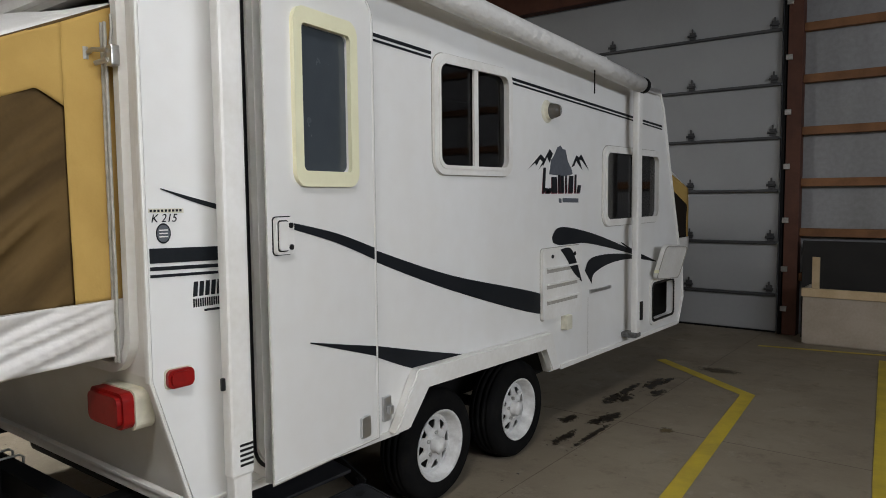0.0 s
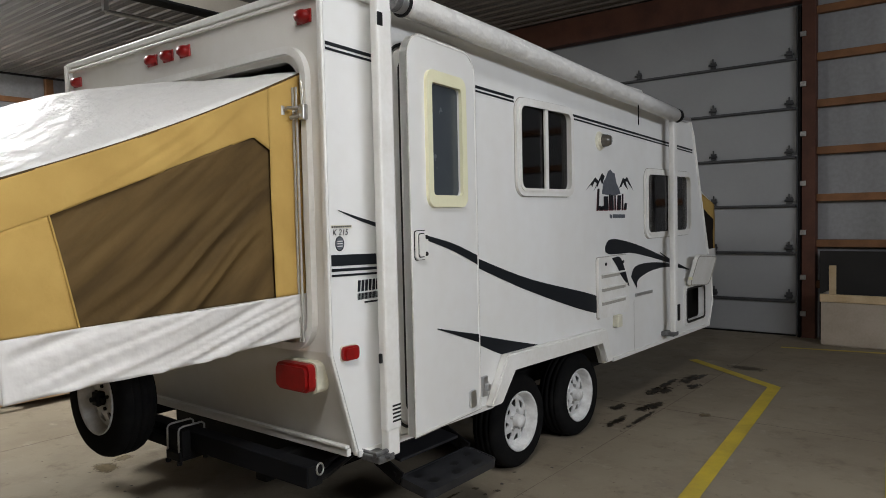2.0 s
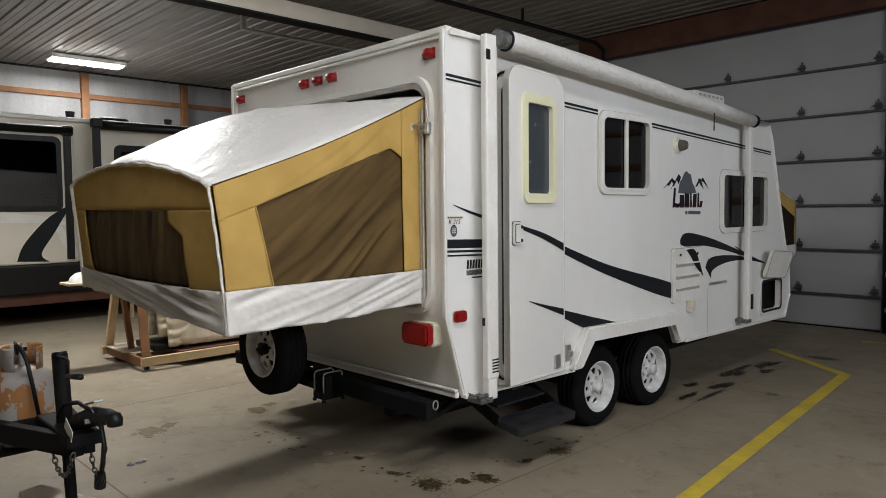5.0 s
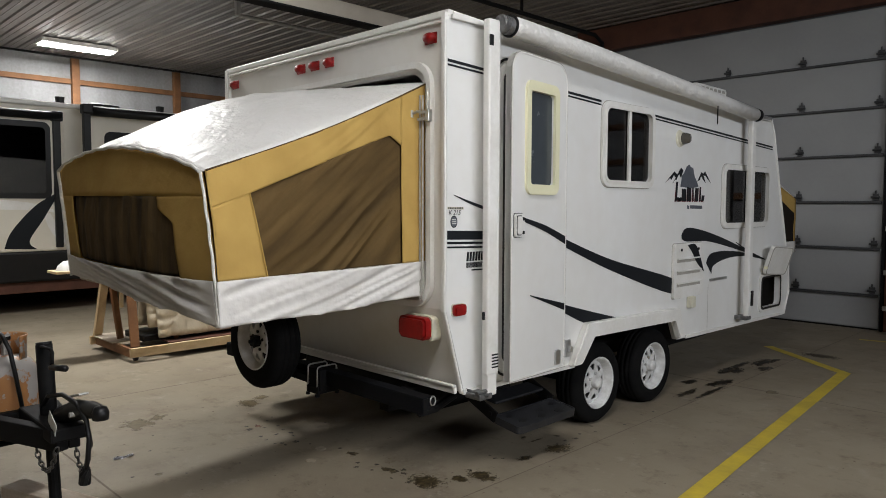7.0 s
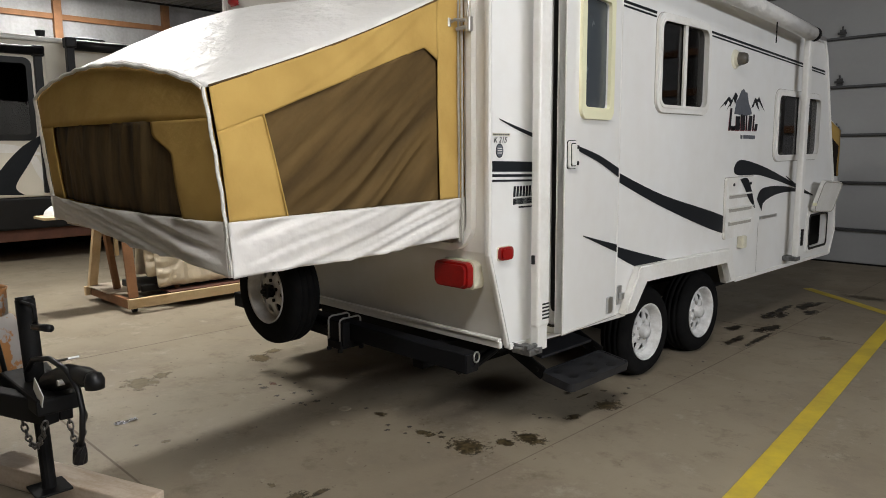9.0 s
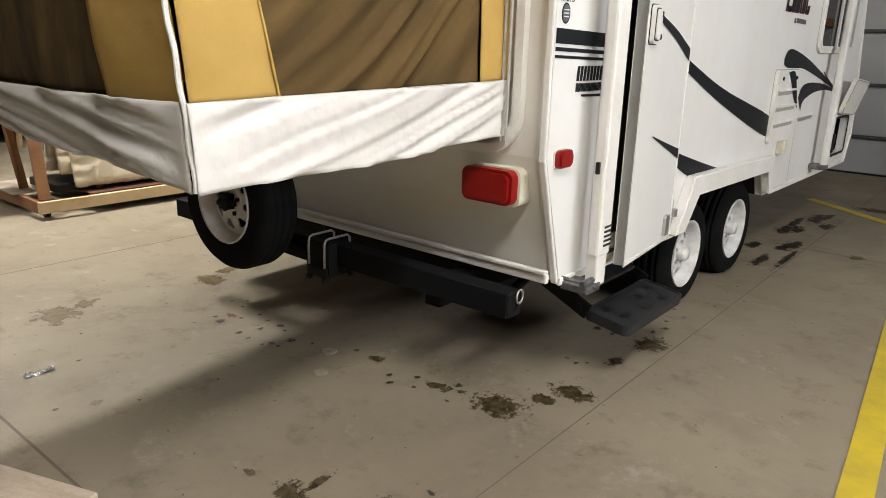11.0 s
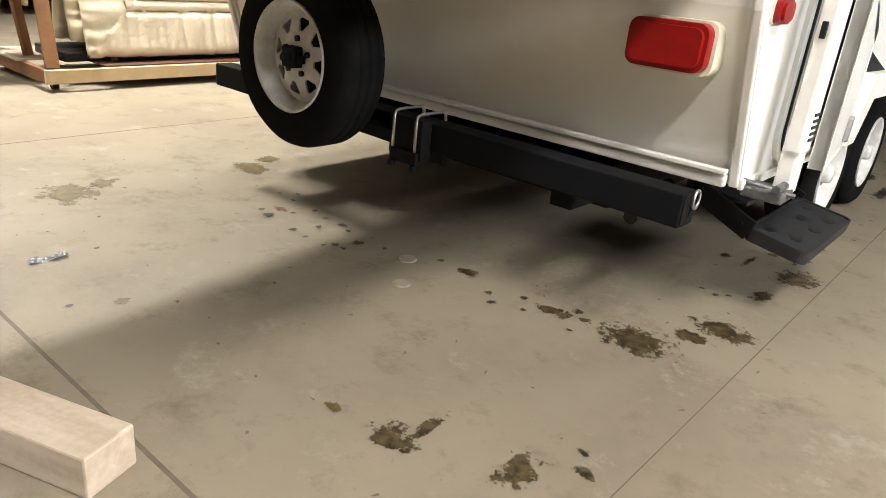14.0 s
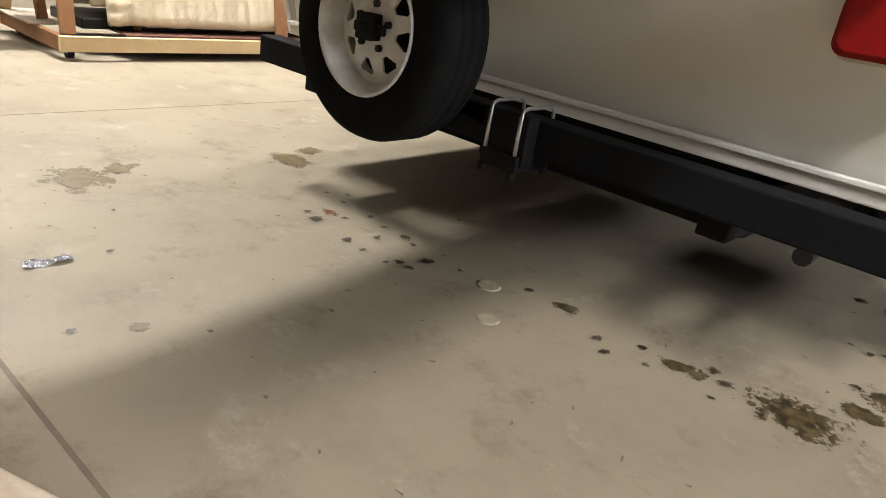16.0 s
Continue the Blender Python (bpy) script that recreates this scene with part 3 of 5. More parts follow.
DROPS = [(-1.69, -0.3, 3.0), (-1.76, -0.28, 1.6), (-1.65, -0.2, 1.2), (-1.62, -0.11, 1.1), (-1.52, -0.13, 1.2), (-1.46, -0.22, 1.7), (-1.42, -0.13, 2.6), (-1.36, -0.15, 1.3), (-1.5, -0.32, 1.6),
         (-1.41, -0.33, 1.2), (-1.3, -0.33, 1), (-1.28, -0.29, 2.0), (-1.24, -0.21, 2.6), (-1.23, -0.29, 1.6), (-1.14, -0.16, 1.1), (-0.93, -0.07, 1.4), (-1.45, 0.18, 1), (-1.78, -0.1, 1.2), (-1.89, -0.09, 1),
         (-0.64, -0.15, 1.6), (-0.59, -0.2, 1.4), (-0.54, -0.08, 1.8), (-0.49, -0.16, 1.2), (-0.31, -0.16, 1.4), (-0.36, -0.02, 1.8), (-0.31, -0.06, 2), (-0.16, 0.53, 1.5), (-0.1, 0.51, 1.3), (-0.07, 0.55, 1.2),
         (-0.08, 0.26, 1.6), (0.0, 1.11, 1.3), (0.07, 1.06, 1), (0.1, 0.89, 1), (-0.23, 0.96, 2), (0.03, 1.19, 2), (-0.01, 1.3, 1.4), (0.04, 1.42, 1.2), (-0.05, 1.5, 1.1)]
for k, (x, y, s) in enumerate(DROPS):
    s *= 0.0125
    single("oil_drop", blot(x, y, s, s * rng.uniform(0.7, 1.3), 0.0034 + 0.0004 * (k % 7)), OIL_FINE, "dark oil drop on the concrete", "stain", "oil drops", "structure")
for k, (x, y, s) in enumerate(((-1.31, -1.1, 3), (-1.37, -1.23, 1.4), (-1.74, -0.98, 1.2), (-2.03, -0.84, 1.2), (-1.21, -0.98, 1.4), (-1.14, -0.67, 0.8), (-0.48, -0.98, 3), (-1.84, -0.03, 2), (0.04, -0.66, 2), (0.08, 2.15, 1.2), (0.06, 2.01, 1.5), (0.1, 1.7, 1.3), (0.2, 1.9, 1.0))):
    s *= 0.011
    single("oil_drop", blot(x, y, s, s * rng.uniform(0.5, 1.3), 0.0034 + 0.0004 * (k % 7)), OIL_LIGHT if k in (0, 6) else OIL_FINE, "faint dirt mark on the concrete", "stain", "dirt marks", "structure")
for k in range(11):
    t = k / 10
    x, y = (0.02, 0.14, -0.1)[k % 3] - 0.08 * t + rng.uniform(-0.05, 0.05), 2.75 + 2.0 * t + rng.uniform(-0.18, 0.18)
    single("oil_stain", blot(x, y, rng.uniform(0.03, 0.085), rng.uniform(0.14, 0.42), 0.0018 + 0.0003 * k), OIL_STREAK, "dark streaky oil stain on the concrete", "stain", "floor stains", "structure")
splash(0.29, 5.27, 0.24, 0.12, 3, OIL)
splash(0.5, 3.4, 0.06, 0.08, 2, OIL_LIGHT, label="faint dirt mark on the concrete")
single("floor_plug", lathe([(0, 0.004), (0.03, 0.004), (0.034, 0.0)], pose(-0.883, -0.33, 0), 20), PLUG, "round pale patch plug in the floor", "plug", "floor plugs", "structure")
single("floor_plug", lathe([(0, 0.004), (0.034, 0.004), (0.038, 0.0)], pose(-1.02, -0.16, 0), 20), PLUG, "round worn patch plug in the floor", "plug", "floor plugs", "structure")
single("foil_scrap", thick(hull_grid(bmesh.new(), lambda u, v: (-1.76 + 0.035 * u, -1.2 + 0.12 * v, 0.006 + 0.006 * math.sin(9 * u + 7 * v)), 4, 8, 0.004, 30, (0, 0, 1)), 0.001), FOIL, "crumpled shiny plastic scrap on the floor", "scrap")
bm = bmesh.new()
rng = random.Random(9)
for k in range(160):
    x, y, a = rng.uniform(-3.0, 1.6), rng.uniform(-1.3, 3.0), rng.uniform(0, 3.14)
    l, w = rng.uniform(0.003, 0.011), rng.uniform(0.002, 0.004)
    c, d = Vector((math.cos(a), math.sin(a), 0)), Vector((-math.sin(a), math.cos(a), 0))
    p = Vector((x, y, 0.0015))
    bm.faces.new([bm.verts.new(p + c * l * i + d * w * j + Vector((0, 0, 0.002 if i == j else 0))) for i, j in ((1, 1), (-1, 1), (-1, -1), (1, -1))])
single("floor_grit", bm, CRACK, "scattered grit and crumbs on the floor", "grit", kind="stuff")

# ---------------------------------------------------------------- the hybrid trailer
CAPGREY = material("worn_grey_metal", (0.2, 0.2, 0.2), 0.5, 0.5, dark=(0.08, 0.078, 0.075), scale=30, amount=0.8)
trailer = thing("travel_trailer", (-1.23, 2.1, 0), "white hybrid travel trailer with dark swoosh decals and opened tent ends", "trailer")
W = 2.47


def top(y):
    return 2.63 - 0.045 * y


profile = [(0.125, 0.512), (-0.022, 1.0), (-0.022, top(0)), (4.5, top(4.5)), (4.58, 2.3), (4.75, 1.8), (4.95, 1.25), (5.07, 0.95), (5.1, 0.68), (4.98, 0.455),
           (2.66, 0.485), (2.56, 0.675), (1.36, 0.695), (1.22, 0.495)]
door_hole = rounded(0.37, 0.975, 0.57, 2.44, 0.1)
win1 = (1.53, 2.165, 1.76, 2.275)
win2 = (3.46, 4.45, 1.425, 1.915)
hatch = (4.36, 4.84, 0.57, 0.87)
holes = [door_hole, rounded(*win1, 0.06), rounded(*win2, 0.06), rounded(*hatch, 0.04)]
part("side_wall", slab(profile, side(0), 0.045, holes), WHITE, trailer)
part("side_wall", slab(profile, side(-W + 0.045), 0.045), WHITE, trailer)


def wrap(pts, mat, name, x0=-W + 0.046, x1=-0.046, depth=0.04):
    bm = bmesh.new()
    for (ya, za), (yb, zb) in zip(pts, pts[1:]):
        d = Vector((0, yb - ya, zb - za)).normalized()
        nrm = Vector((0, d.z, -d.y)) * depth
        q = [Vector((x1, ya, za)), Vector((x1, yb, zb)), Vector((x0, yb, zb)), Vector((x0, ya, za))]
        vs = [bm.verts.new(p) for p in q] + [bm.verts.new(p + nrm) for p in q]
        for f in ((0, 1, 2, 3), (4, 7, 6, 5), (0, 4, 5, 1), (1, 5, 6, 2), (2, 6, 7, 3), (3, 7, 4, 0)):
            bm.faces.new([vs[i] for i in f])
    return part(name, bm, mat, trailer)


wrap([(0.125, 0.515), (0.0, 1.0)], REARWALL, "lower_rear_panel")
tent_hole = rounded(-2.27, -0.2, 1.1, 2.34, 0.12)
part("rear_wall", slab([(-W + 0.046, 1.0), (-0.046, 1.0), (-0.046, 2.63), (-W + 0.046, 2.63)], back(0), 0.045, [tent_hole]), REARWALL, trailer)
wrap([(0.0, 2.63), (4.5, top(4.5))], WHITE_TRIM, "roof")
wrap([(4.5, top(4.5)), (4.58, 2.3), (4.75, 1.8), (4.95, 1.25), (5.07, 0.95), (5.1, 0.68), (4.98, 0.455)], WHITE, "front_wall")
wrap([(4.98, 0.455), (2.66, 0.485)], STEEL_DARK, "underbelly")
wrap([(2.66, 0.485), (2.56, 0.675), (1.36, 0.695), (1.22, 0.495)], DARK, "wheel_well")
wrap([(1.22, 0.495), (0.125, 0.515)], STEEL_DARK, "underbelly")

# corner mouldings and roof rails
bm = bmesh.new()
bar(bm, (-0.016, 0.117, 0.508), (-0.016, -0.028, 1.0), 0.03, 0.014, 0.0065)
bar(bm, (-0.016, -0.028, 0.99), (-0.016, -0.028, 2.635), 0.03, 0.014, 0.0065)
part("corner_moulding", bm, WHITE_TRIM, trailer)
bm = bmesh.new()
bar(bm, (-W + 0.016, 0.117, 0.508), (-W + 0.016, -0.028, 1.0), 0.03, 0.014, 0.0065)
bar(bm, (-W + 0.016, -0.028, 0.99), (-W + 0.016, -0.028, 2.635), 0.03, 0.014, 0.0065)
part("corner_moulding", bm, WHITE_TRIM, trailer)
bm = bmesh.new()
box(bm, -W - 0.005, 0.005, -0.018, 0.03, 2.61, 2.65, 0.008)
box(bm, -W - 0.002, 0.002, -0.024, -0.005, 2.585, 2.6, 0.004)
part("roof_moulding", bm, WHITE_TRIM, trailer)
bm = bmesh.new()
bar(bm, (0.004, 0.02, 2.625), (0.004, 4.5, top(4.5)), 0.022, 0.035, 0.005)
part("roof_rail", bm, WHITE_TRIM, trailer)
bm = bmesh.new()
box(bm, -W + 0.05, -0.03, 0.075, 0.1, 0.508, 0.545, 0.006)
box(bm, -W + 0.05, -0.03, 0.062, 0.09, 0.548, 0.562, 0.003)
part("sill_moulding", bm, WHITE_TRIM, trailer)
for a, b in (((0.11, 0.52), (1.2, 0.503)), ((2.8, 0.49), (4.97, 0.463))):
    part("bottom_rail", bar(bmesh.new(), (0.004, *a), (0.004, *b), 0.014, 0.03, 0.003), WHITE_TRIM, trailer)
bm = bmesh.new()
tube(bm, [(0.004, 4.5, top(4.5)), (0.004, 4.58, 2.3), (0.004, 4.75, 1.8), (0.004, 4.95, 1.25), (0.004, 5.07, 0.95), (0.004, 5.1, 0.68), (0.004, 4.98, 0.455)], 0.012, 8)
part("front_moulding", bm, WHITE_TRIM, trailer)

# rear frame round the tent opening
bm = slab(rounded(-2.335, -0.12, 1.0, 2.4, 0.15, 8), back(-0.0), -0.032, [rounded(-2.3, -0.155, 1.035, 2.365, 0.12, 8)])
part("tent_frame", bm, WHITE_TRIM, trailer, "worn white frame round the tent opening")
bm = bmesh.new()
for x in (-0.163, -0.185):
    tube(bm, [(x, -0.05, 1.05), (x, -0.05, 2.2)], 0.006, 6)
part("frame_rail", bm, SEAL, trailer)
bm = B(-0.14, -0.105, -0.062, -0.03, 2.05, 2.12, 0.006)
tube(bm, [(-0.125, -0.065, 2.1), (-0.17, -0.09, 2.105), (-0.205, -0.1, 2.09)], 0.008, 8)
tube(bm, [(-0.125, -0.065, 2.07), (-0.165, -0.085, 2.06)], 0.009, 8)
tube(bm, [(-0.2, -0.1, 2.075), (-0.2, -0.1, 2.115)], 0.011, 8)
tube(bm, [(-0.122, -0.055, 2.12), (-0.118, -0.05, 2.17), (-0.13, -0.045, 2.22)], 0.005, 6)
part("latch", bm, STEEL, trailer, "metal tent end latch")

# lamps of the rear
for x in (-0.144, -2.346, -1.105, -1.27, -1.435):
    b0 = part("lamp_base", B(x - 0.048, x + 0.048, -0.012, 0.0, 2.484, 2.546, 0.005), RED, trailer)
    dome = Matrix.Translation((x, -0.01, 2.515)) @ Matrix.Rotation(radians(90), 4, "X") @ Matrix.Diagonal((1.3, 0.9, 1, 1))
    part("marker_lamp", lathe([(0.034, 0.0), (0.032, 0.018), (0.025, 0.03), (0.012, 0.035), (0.0, 0.036)], dome, 20), RED, b0, "red clearance lamp", True)
base = part("tail_lamp_base", slab(rounded(-0.34, -0.1, 0.814, 0.957, 0.03), back(0.035), -0.068), AGED, trailer, "yellowed tail lamp base")
bm = slab(rounded(-0.338, -0.11, 0.823, 0.951, 0.03), back(-0.032), -0.04)
slab(rounded(-0.325, -0.121, 0.836, 0.939, 0.025), back(-0.071), -0.017, bm=bm)
part("tail_lamp", bm, RED, base, "large red tail lamp")
base = part("tail_lamp_base", slab(rounded(-2.37, -2.19, 0.82, 0.95, 0.03), back(0.035), -0.045), AGED, trailer, "yellowed tail lamp base")
part("tail_lamp", slab(rounded(-2.36, -2.2, 0.828, 0.942, 0.03), back(-0.011), -0.04), RED, base, "large red tail lamp")
base = part("side_marker_base", slab(rounded(0.017, 0.122, 0.965, 1.035, 0.015), side(0), -0.006), AGED, trailer)
bm = slab(rounded(0.02, 0.119, 0.968, 1.032, 0.02), side(0.006), -0.016)
slab(rounded(0.03, 0.109, 0.976, 1.024, 0.018), side(0.022), -0.008, bm=bm)
part("side_marker", bm, RED, base, "red side marker lamp")


# windows
def window(name, y0, y1, z0, z1, mid, frame_w=0.042):
    fr = part(name, slab(rounded(y0 - frame_w, y1 + frame_w, z0 - frame_w, z1 + frame_w, 0.085), side(0.0), -0.018, [rounded(y0, y1, z0, z1, 0.055)]), WHITE_TRIM, trailer, "white framed sliding window with dark glass")
    part("sealant", slab(rounded(y0 - frame_w - 0.006, y1 + frame_w + 0.006, z0 - frame_w - 0.006, z1 + frame_w + 0.006, 0.09), side(0.0025), 0.0015, [rounded(y0 - frame_w + 0.003, y1 + frame_w - 0.003, z0 - frame_w + 0.003, z1 + frame_w - 0.003, 0.082)]), SEAL, fr, "grimy sealant line")
    part("inner_frame", slab(rounded(y0 - 0.012, y1 + 0.012, z0 - 0.012, z1 + 0.012, 0.06), side(0.018), -0.006, [rounded(y0 + 0.006, y1 - 0.006, z0 + 0.006, z1 - 0.006, 0.05)]), WHITE_TRIM, fr)
    part("mullion", B(0.002, 0.02, mid - 0.018, mid + 0.018, z0, z1, 0.003), WHITE_TRIM, fr)
    part("pane", B(-0.008, -0.002, y0 - 0.005, mid, z0 - 0.005, z1 + 0.005), GLASS, fr)
    part("pane", B(-0.02, -0.014, mid, y1 + 0.005, z0 - 0.005, z1 + 0.005), GLASS, fr)
    return fr


# Added dark board behind the windows, standing in for the interior's shade.
part("interior_shade_panel", B(-1.3, -1.28, 0.3, 4.7, 0.6, 2.38), DARK, trailer, "added dark panel standing for the unlit interior")
w = window("window", *win1, 1.845)
w = window("window", *win2, 3.955)
bm = bmesh.new()
for k in range(10):
    y = 3.5 + 0.018 * k
    box(bm, -0.1, -0.09, y, y + 0.012, 1.43, 1.91)
part("curtain", bm, PLY, w, "pale folded curtain behind the glass")

# entry door, ajar, hinged on its forward edge
HY, ANG = 1.075, radians(8)


def leaf(off):
    ca, sa = math.cos(ANG), math.sin(ANG)

    def place(a, b, d):
        r = HY - a
        return Vector((r * sa + (d + off) * ca + 0.013, HY - r * ca + (d + off) * sa, b))
    return place


part("door_frame", slab(rounded(0.325, 1.025, 0.53, 2.5, 0.14, 8), side(0.0), -0.014, [door_hole]), WHITE_TRIM, trailer, "white door frame")
part("door_seal", slab(rounded(0.36, 0.985, 0.558, 2.452, 0.11, 8), side(0.014), -0.006, [rounded(0.372, 0.973, 0.572, 2.438, 0.1, 8)]), BLACK, trailer, "black door seal")
part("door_jamb", slab(rounded(0.372, 0.973, 0.572, 2.438, 0.1, 8), side(0.0), 0.12, [rounded(0.4, 0.945, 0.6, 2.41, 0.08, 8)]), WHITE_TRIM, trailer, "white door jamb")
sd = part("screen_door", slab(rounded(0.384, 0.962, 0.584, 2.426, 0.09, 8), side(0.018), 0.018, [rounded(0.43, 0.915, 0.64, 2.37, 0.05)]), WHITE_TRIM, trailer, "white inner screen door")
part("screen", slab(rounded(0.425, 0.92, 0.635, 2.375, 0.05), side(0.006), 0.003), DARK, sd, "dark insect screen")
DL, DR = HY - 0.745, HY - 0.08
dwin = (HY - 0.556, HY - 0.262, 1.712, 2.26)


def leaf_outline(g):
    return [(DL + g, 0.565 + g), (DR - g, 0.54 + g)] + [(a, b) for a, b in rounded(DL + g, DR - g, 0.52, 2.47 - g, 0.12 - g, 8) if b > 1.5]


leaf_ob = part("entry_door", slab(leaf_outline(0), leaf(0.04), 0.04, [rounded(*dwin, 0.03)]), WHITE, trailer, "white entry door standing ajar")
part("door_edge", slab(leaf_outline(0), leaf(0.043), 0.046, [leaf_outline(0.01)]), WHITE_TRIM, leaf_ob, "white door edge")
part("door_window_frame", slab(rounded(dwin[0] - 0.045, dwin[1] + 0.05, dwin[2] - 0.06, dwin[3] + 0.06, 0.06, 8), leaf(0.058), 0.018, [rounded(*dwin, 0.02)]), CREAM, leaf_ob, "yellowed cream plastic window surround")
part("door_pane", slab(rounded(dwin[0] - 0.01, dwin[1] + 0.01, dwin[2] - 0.01, dwin[3] + 0.01, 0.03), leaf(0.03), 0.008), FROST, leaf_ob, "dark obscure glass pane")
lk = part("door_lock", slab(rounded(DL + 0.027, DL + 0.122, 1.405, 1.54, 0.015), leaf(0.058), 0.017), WHITE_TRIM, leaf_ob, "white lock plate")
bm = slab(rounded(DL + 0.037, DL + 0.085, 1.42, 1.525, 0.012), leaf(0.066), 0.012)
part("paddle", bm, WHITE_TRIM, lk)
part("paddle_recess", slab(rounded(DL + 0.033, DL + 0.089, 1.415, 1.53, 0.013), leaf(0.0605), 0.002), BLACK, lk, "dark gap round the paddle")
part("lock_gasket", slab(rounded(DL + 0.023, DL + 0.126, 1.401, 1.544, 0.017), leaf(0.0435), 0.003), BLACK, lk, "black gasket")
for z in (1.43, 1.51):
    part("keyhole", slab(rounded(DL + 0.093, DL + 0.113, z - 0.01, z + 0.01, 0.0095), leaf(0.064), 0.01), BLACK, lk)
for z0, z1 in ((2.1, 2.3), (1.42, 1.62), (0.68, 0.88)):
    bm = bmesh.new()
    for k in range(5):
        z = z0 + (z1 - z0) * k / 5
        tube(bm, [(0.042, 1.004, z + 0.004), (0.042, 1.004, z + (z1 - z0) / 5 - 0.004)], 0.011, 8)
    part("door_hinge", bm, WHITE_TRIM, trailer)
    for k in range(6):
        z = z0 + (z1 - z0) * k / 5
        part("hinge_pin", T([(0.042, 1.004, z - 0.005), (0.042, 1.004, z + 0.005)], 0.0095, 8), SEAL, trailer)
part("hinge_post", B(0.014, 0.034, 0.996, 1.016, 0.54, 2.34, 0.004), ALU, trailer)
part("door_catch", slab(rounded(DR - 0.14, DR - 0.08, 0.575, 0.665, 0.01), leaf(0.056), 0.014), ALU, leaf_ob, "small metal door catch")
bm = B(0.0, 0.02, 1.09, 1.14, 0.575, 0.69, 0.005)
box(bm, 0.02, 0.045, 1.1, 1.13, 0.61, 0.65, 0.005)
part("door_catch", bm, ALU, trailer, "small metal door catch")


# decals
def decal(upper, lower, place, mat=VINYL, name="stripe", parent=None):
    """A swoosh between an upper and a lower line, smoothed."""
    def smooth(pts, n=6):
        out = []
        for i in range(len(pts) - 1):
            p0, p1, p2, p3 = (Vector(pts[max(0, min(len(pts) - 1, j))]) for j in (i - 1, i, i + 1, i + 2))
            for k in range(n):
                t = k / n
                out.append(0.5 * (2 * p1 + (p2 - p0) * t + (2 * p0 - 5 * p1 + 4 * p2 - p3) * t * t + (3 * p1 - p0 - 3 * p2 + p3) * t ** 3))
        return out + [Vector(pts[-1])]
    u, l = smooth(upper), smooth(lower)
    bm = bmesh.new()
    m = min(len(u), len(l))
    rows = []
    for i in range(m):
        rows.append((bm.verts.new(place(*u[i], 0.0)), bm.verts.new(place(*l[i], 0.0))))
    for a, b in zip(rows, rows[1:]):
        bm.faces.new((a[0], b[0], b[1], a[1]))
    bmesh.ops.remove_doubles(bm, verts=bm.verts, dist=0.0004)
    return part(name, bm, mat, parent or trailer)


S = side(0.0025)
decal([(1.02, 1.385), (1.64, 1.201), (2.5, 1.014), (2.91, 0.875)], [(1.02, 1.333), (1.64, 1.122), (2.5, 0.884), (2.91, 0.85)], S)
decal([(1.02, 0.945), (1.4, 0.85), (1.733, 0.772)], [(1.02, 0.9), (1.3, 0.785), (1.42, 0.772)], S)
L = leaf(0.0425)
decal([(HY - 0.615, 1.518), (HY - 0.35, 1.465), (DR - 0.012, 1.39)], [(HY - 0.615, 1.494), (HY - 0.35, 1.425), (DR - 0.012, 1.338)], L, parent=leaf_ob)
decal([(HY - 0.53, 1.052), (HY - 0.3, 1.0), (DR - 0.012, 0.955)], [(HY - 0.53, 1.047), (HY - 0.3, 0.975), (DR - 0.012, 0.91)], L, parent=leaf_ob)
decal([(2.69, 1.345), (2.76, 1.398), (2.95, 1.393), (3.37, 1.32), (3.98, 1.175), (4.46, 1.055)], [(2.7, 1.31), (2.78, 1.29), (2.95, 1.285), (3.2, 1.275), (3.77, 1.183), (4.46, 1.05)], S)
decal([(2.76, 1.262), (2.9, 1.262), (2.99, 1.16), (3.065, 1.03)], [(2.76, 1.262), (2.84, 1.2), (2.93, 1.11), (3.06, 1.025)], side(0.0245))
decal([(3.15, 1.09), (3.24, 1.168), (3.56, 1.178), (3.98, 1.14), (4.45, 1.06)], [(3.262, 0.987), (3.3, 1.06), (3.58, 1.11), (3.98, 1.11), (4.45, 1.05)], S)
decal([(3.75, 1.255), (3.95, 1.19), (4.2, 1.115)], [(3.75, 1.245), (3.95, 1.175), (4.2, 1.105)], S)
decal([(0.03, 1.647), (0.15, 1.615), (0.3, 1.578)], [(0.03, 1.643), (0.15, 1.6), (0.3, 1.556)], S)
for z0, z1, mat in ((1.398, 1.448, VINYL), (1.373, 1.386, VINYL), (1.35, 1.36, VINYL)):
    part("stripe", slab([(-0.018, z0), (0.33, z0 - 0.01), (0.33, z1 - 0.01), (-0.018, z1)], S, 0.001), mat, trailer)
for dz, h in ((0.0, 0.016), (-0.026, 0.011)):
    for a, b in ((-0.018, 0.33), (1.02, 1.485), (2.21, 4.56)):
        za, zb = 2.383 + dz - 0.0455 * a, 2.383 + dz - 0.0455 * b
        part("stripe", slab([(a, za - h), (b, zb - h), (b, zb), (a, za)], S, 0.001), VINYL, trailer)
# model name and maker's badge
txt = bpy.data.curves.new("model_number", "FONT")
txt.body, txt.size, txt.shear, txt.extrude = "K 215", 0.039, 0.25, 0.0005
tmp = new("model_number", txt)
dg = bpy.context.evaluated_depsgraph_get()
me = bpy.data.meshes.new_from_object(tmp.evaluated_get(dg))
bpy.data.objects.remove(tmp)
me.transform(Matrix(((0, 0, 1, 0.003), (1, 0, 0, -0.01), (0, 1, 0, 1.534), (0, 0, 0, 1))))
me.materials.clear()
me.materials.append(VINYL)
ob = new("model_number", me)
ob.parent, ob.matrix_parent_inverse = trailer, Matrix.Translation(trailer.location).inverted()
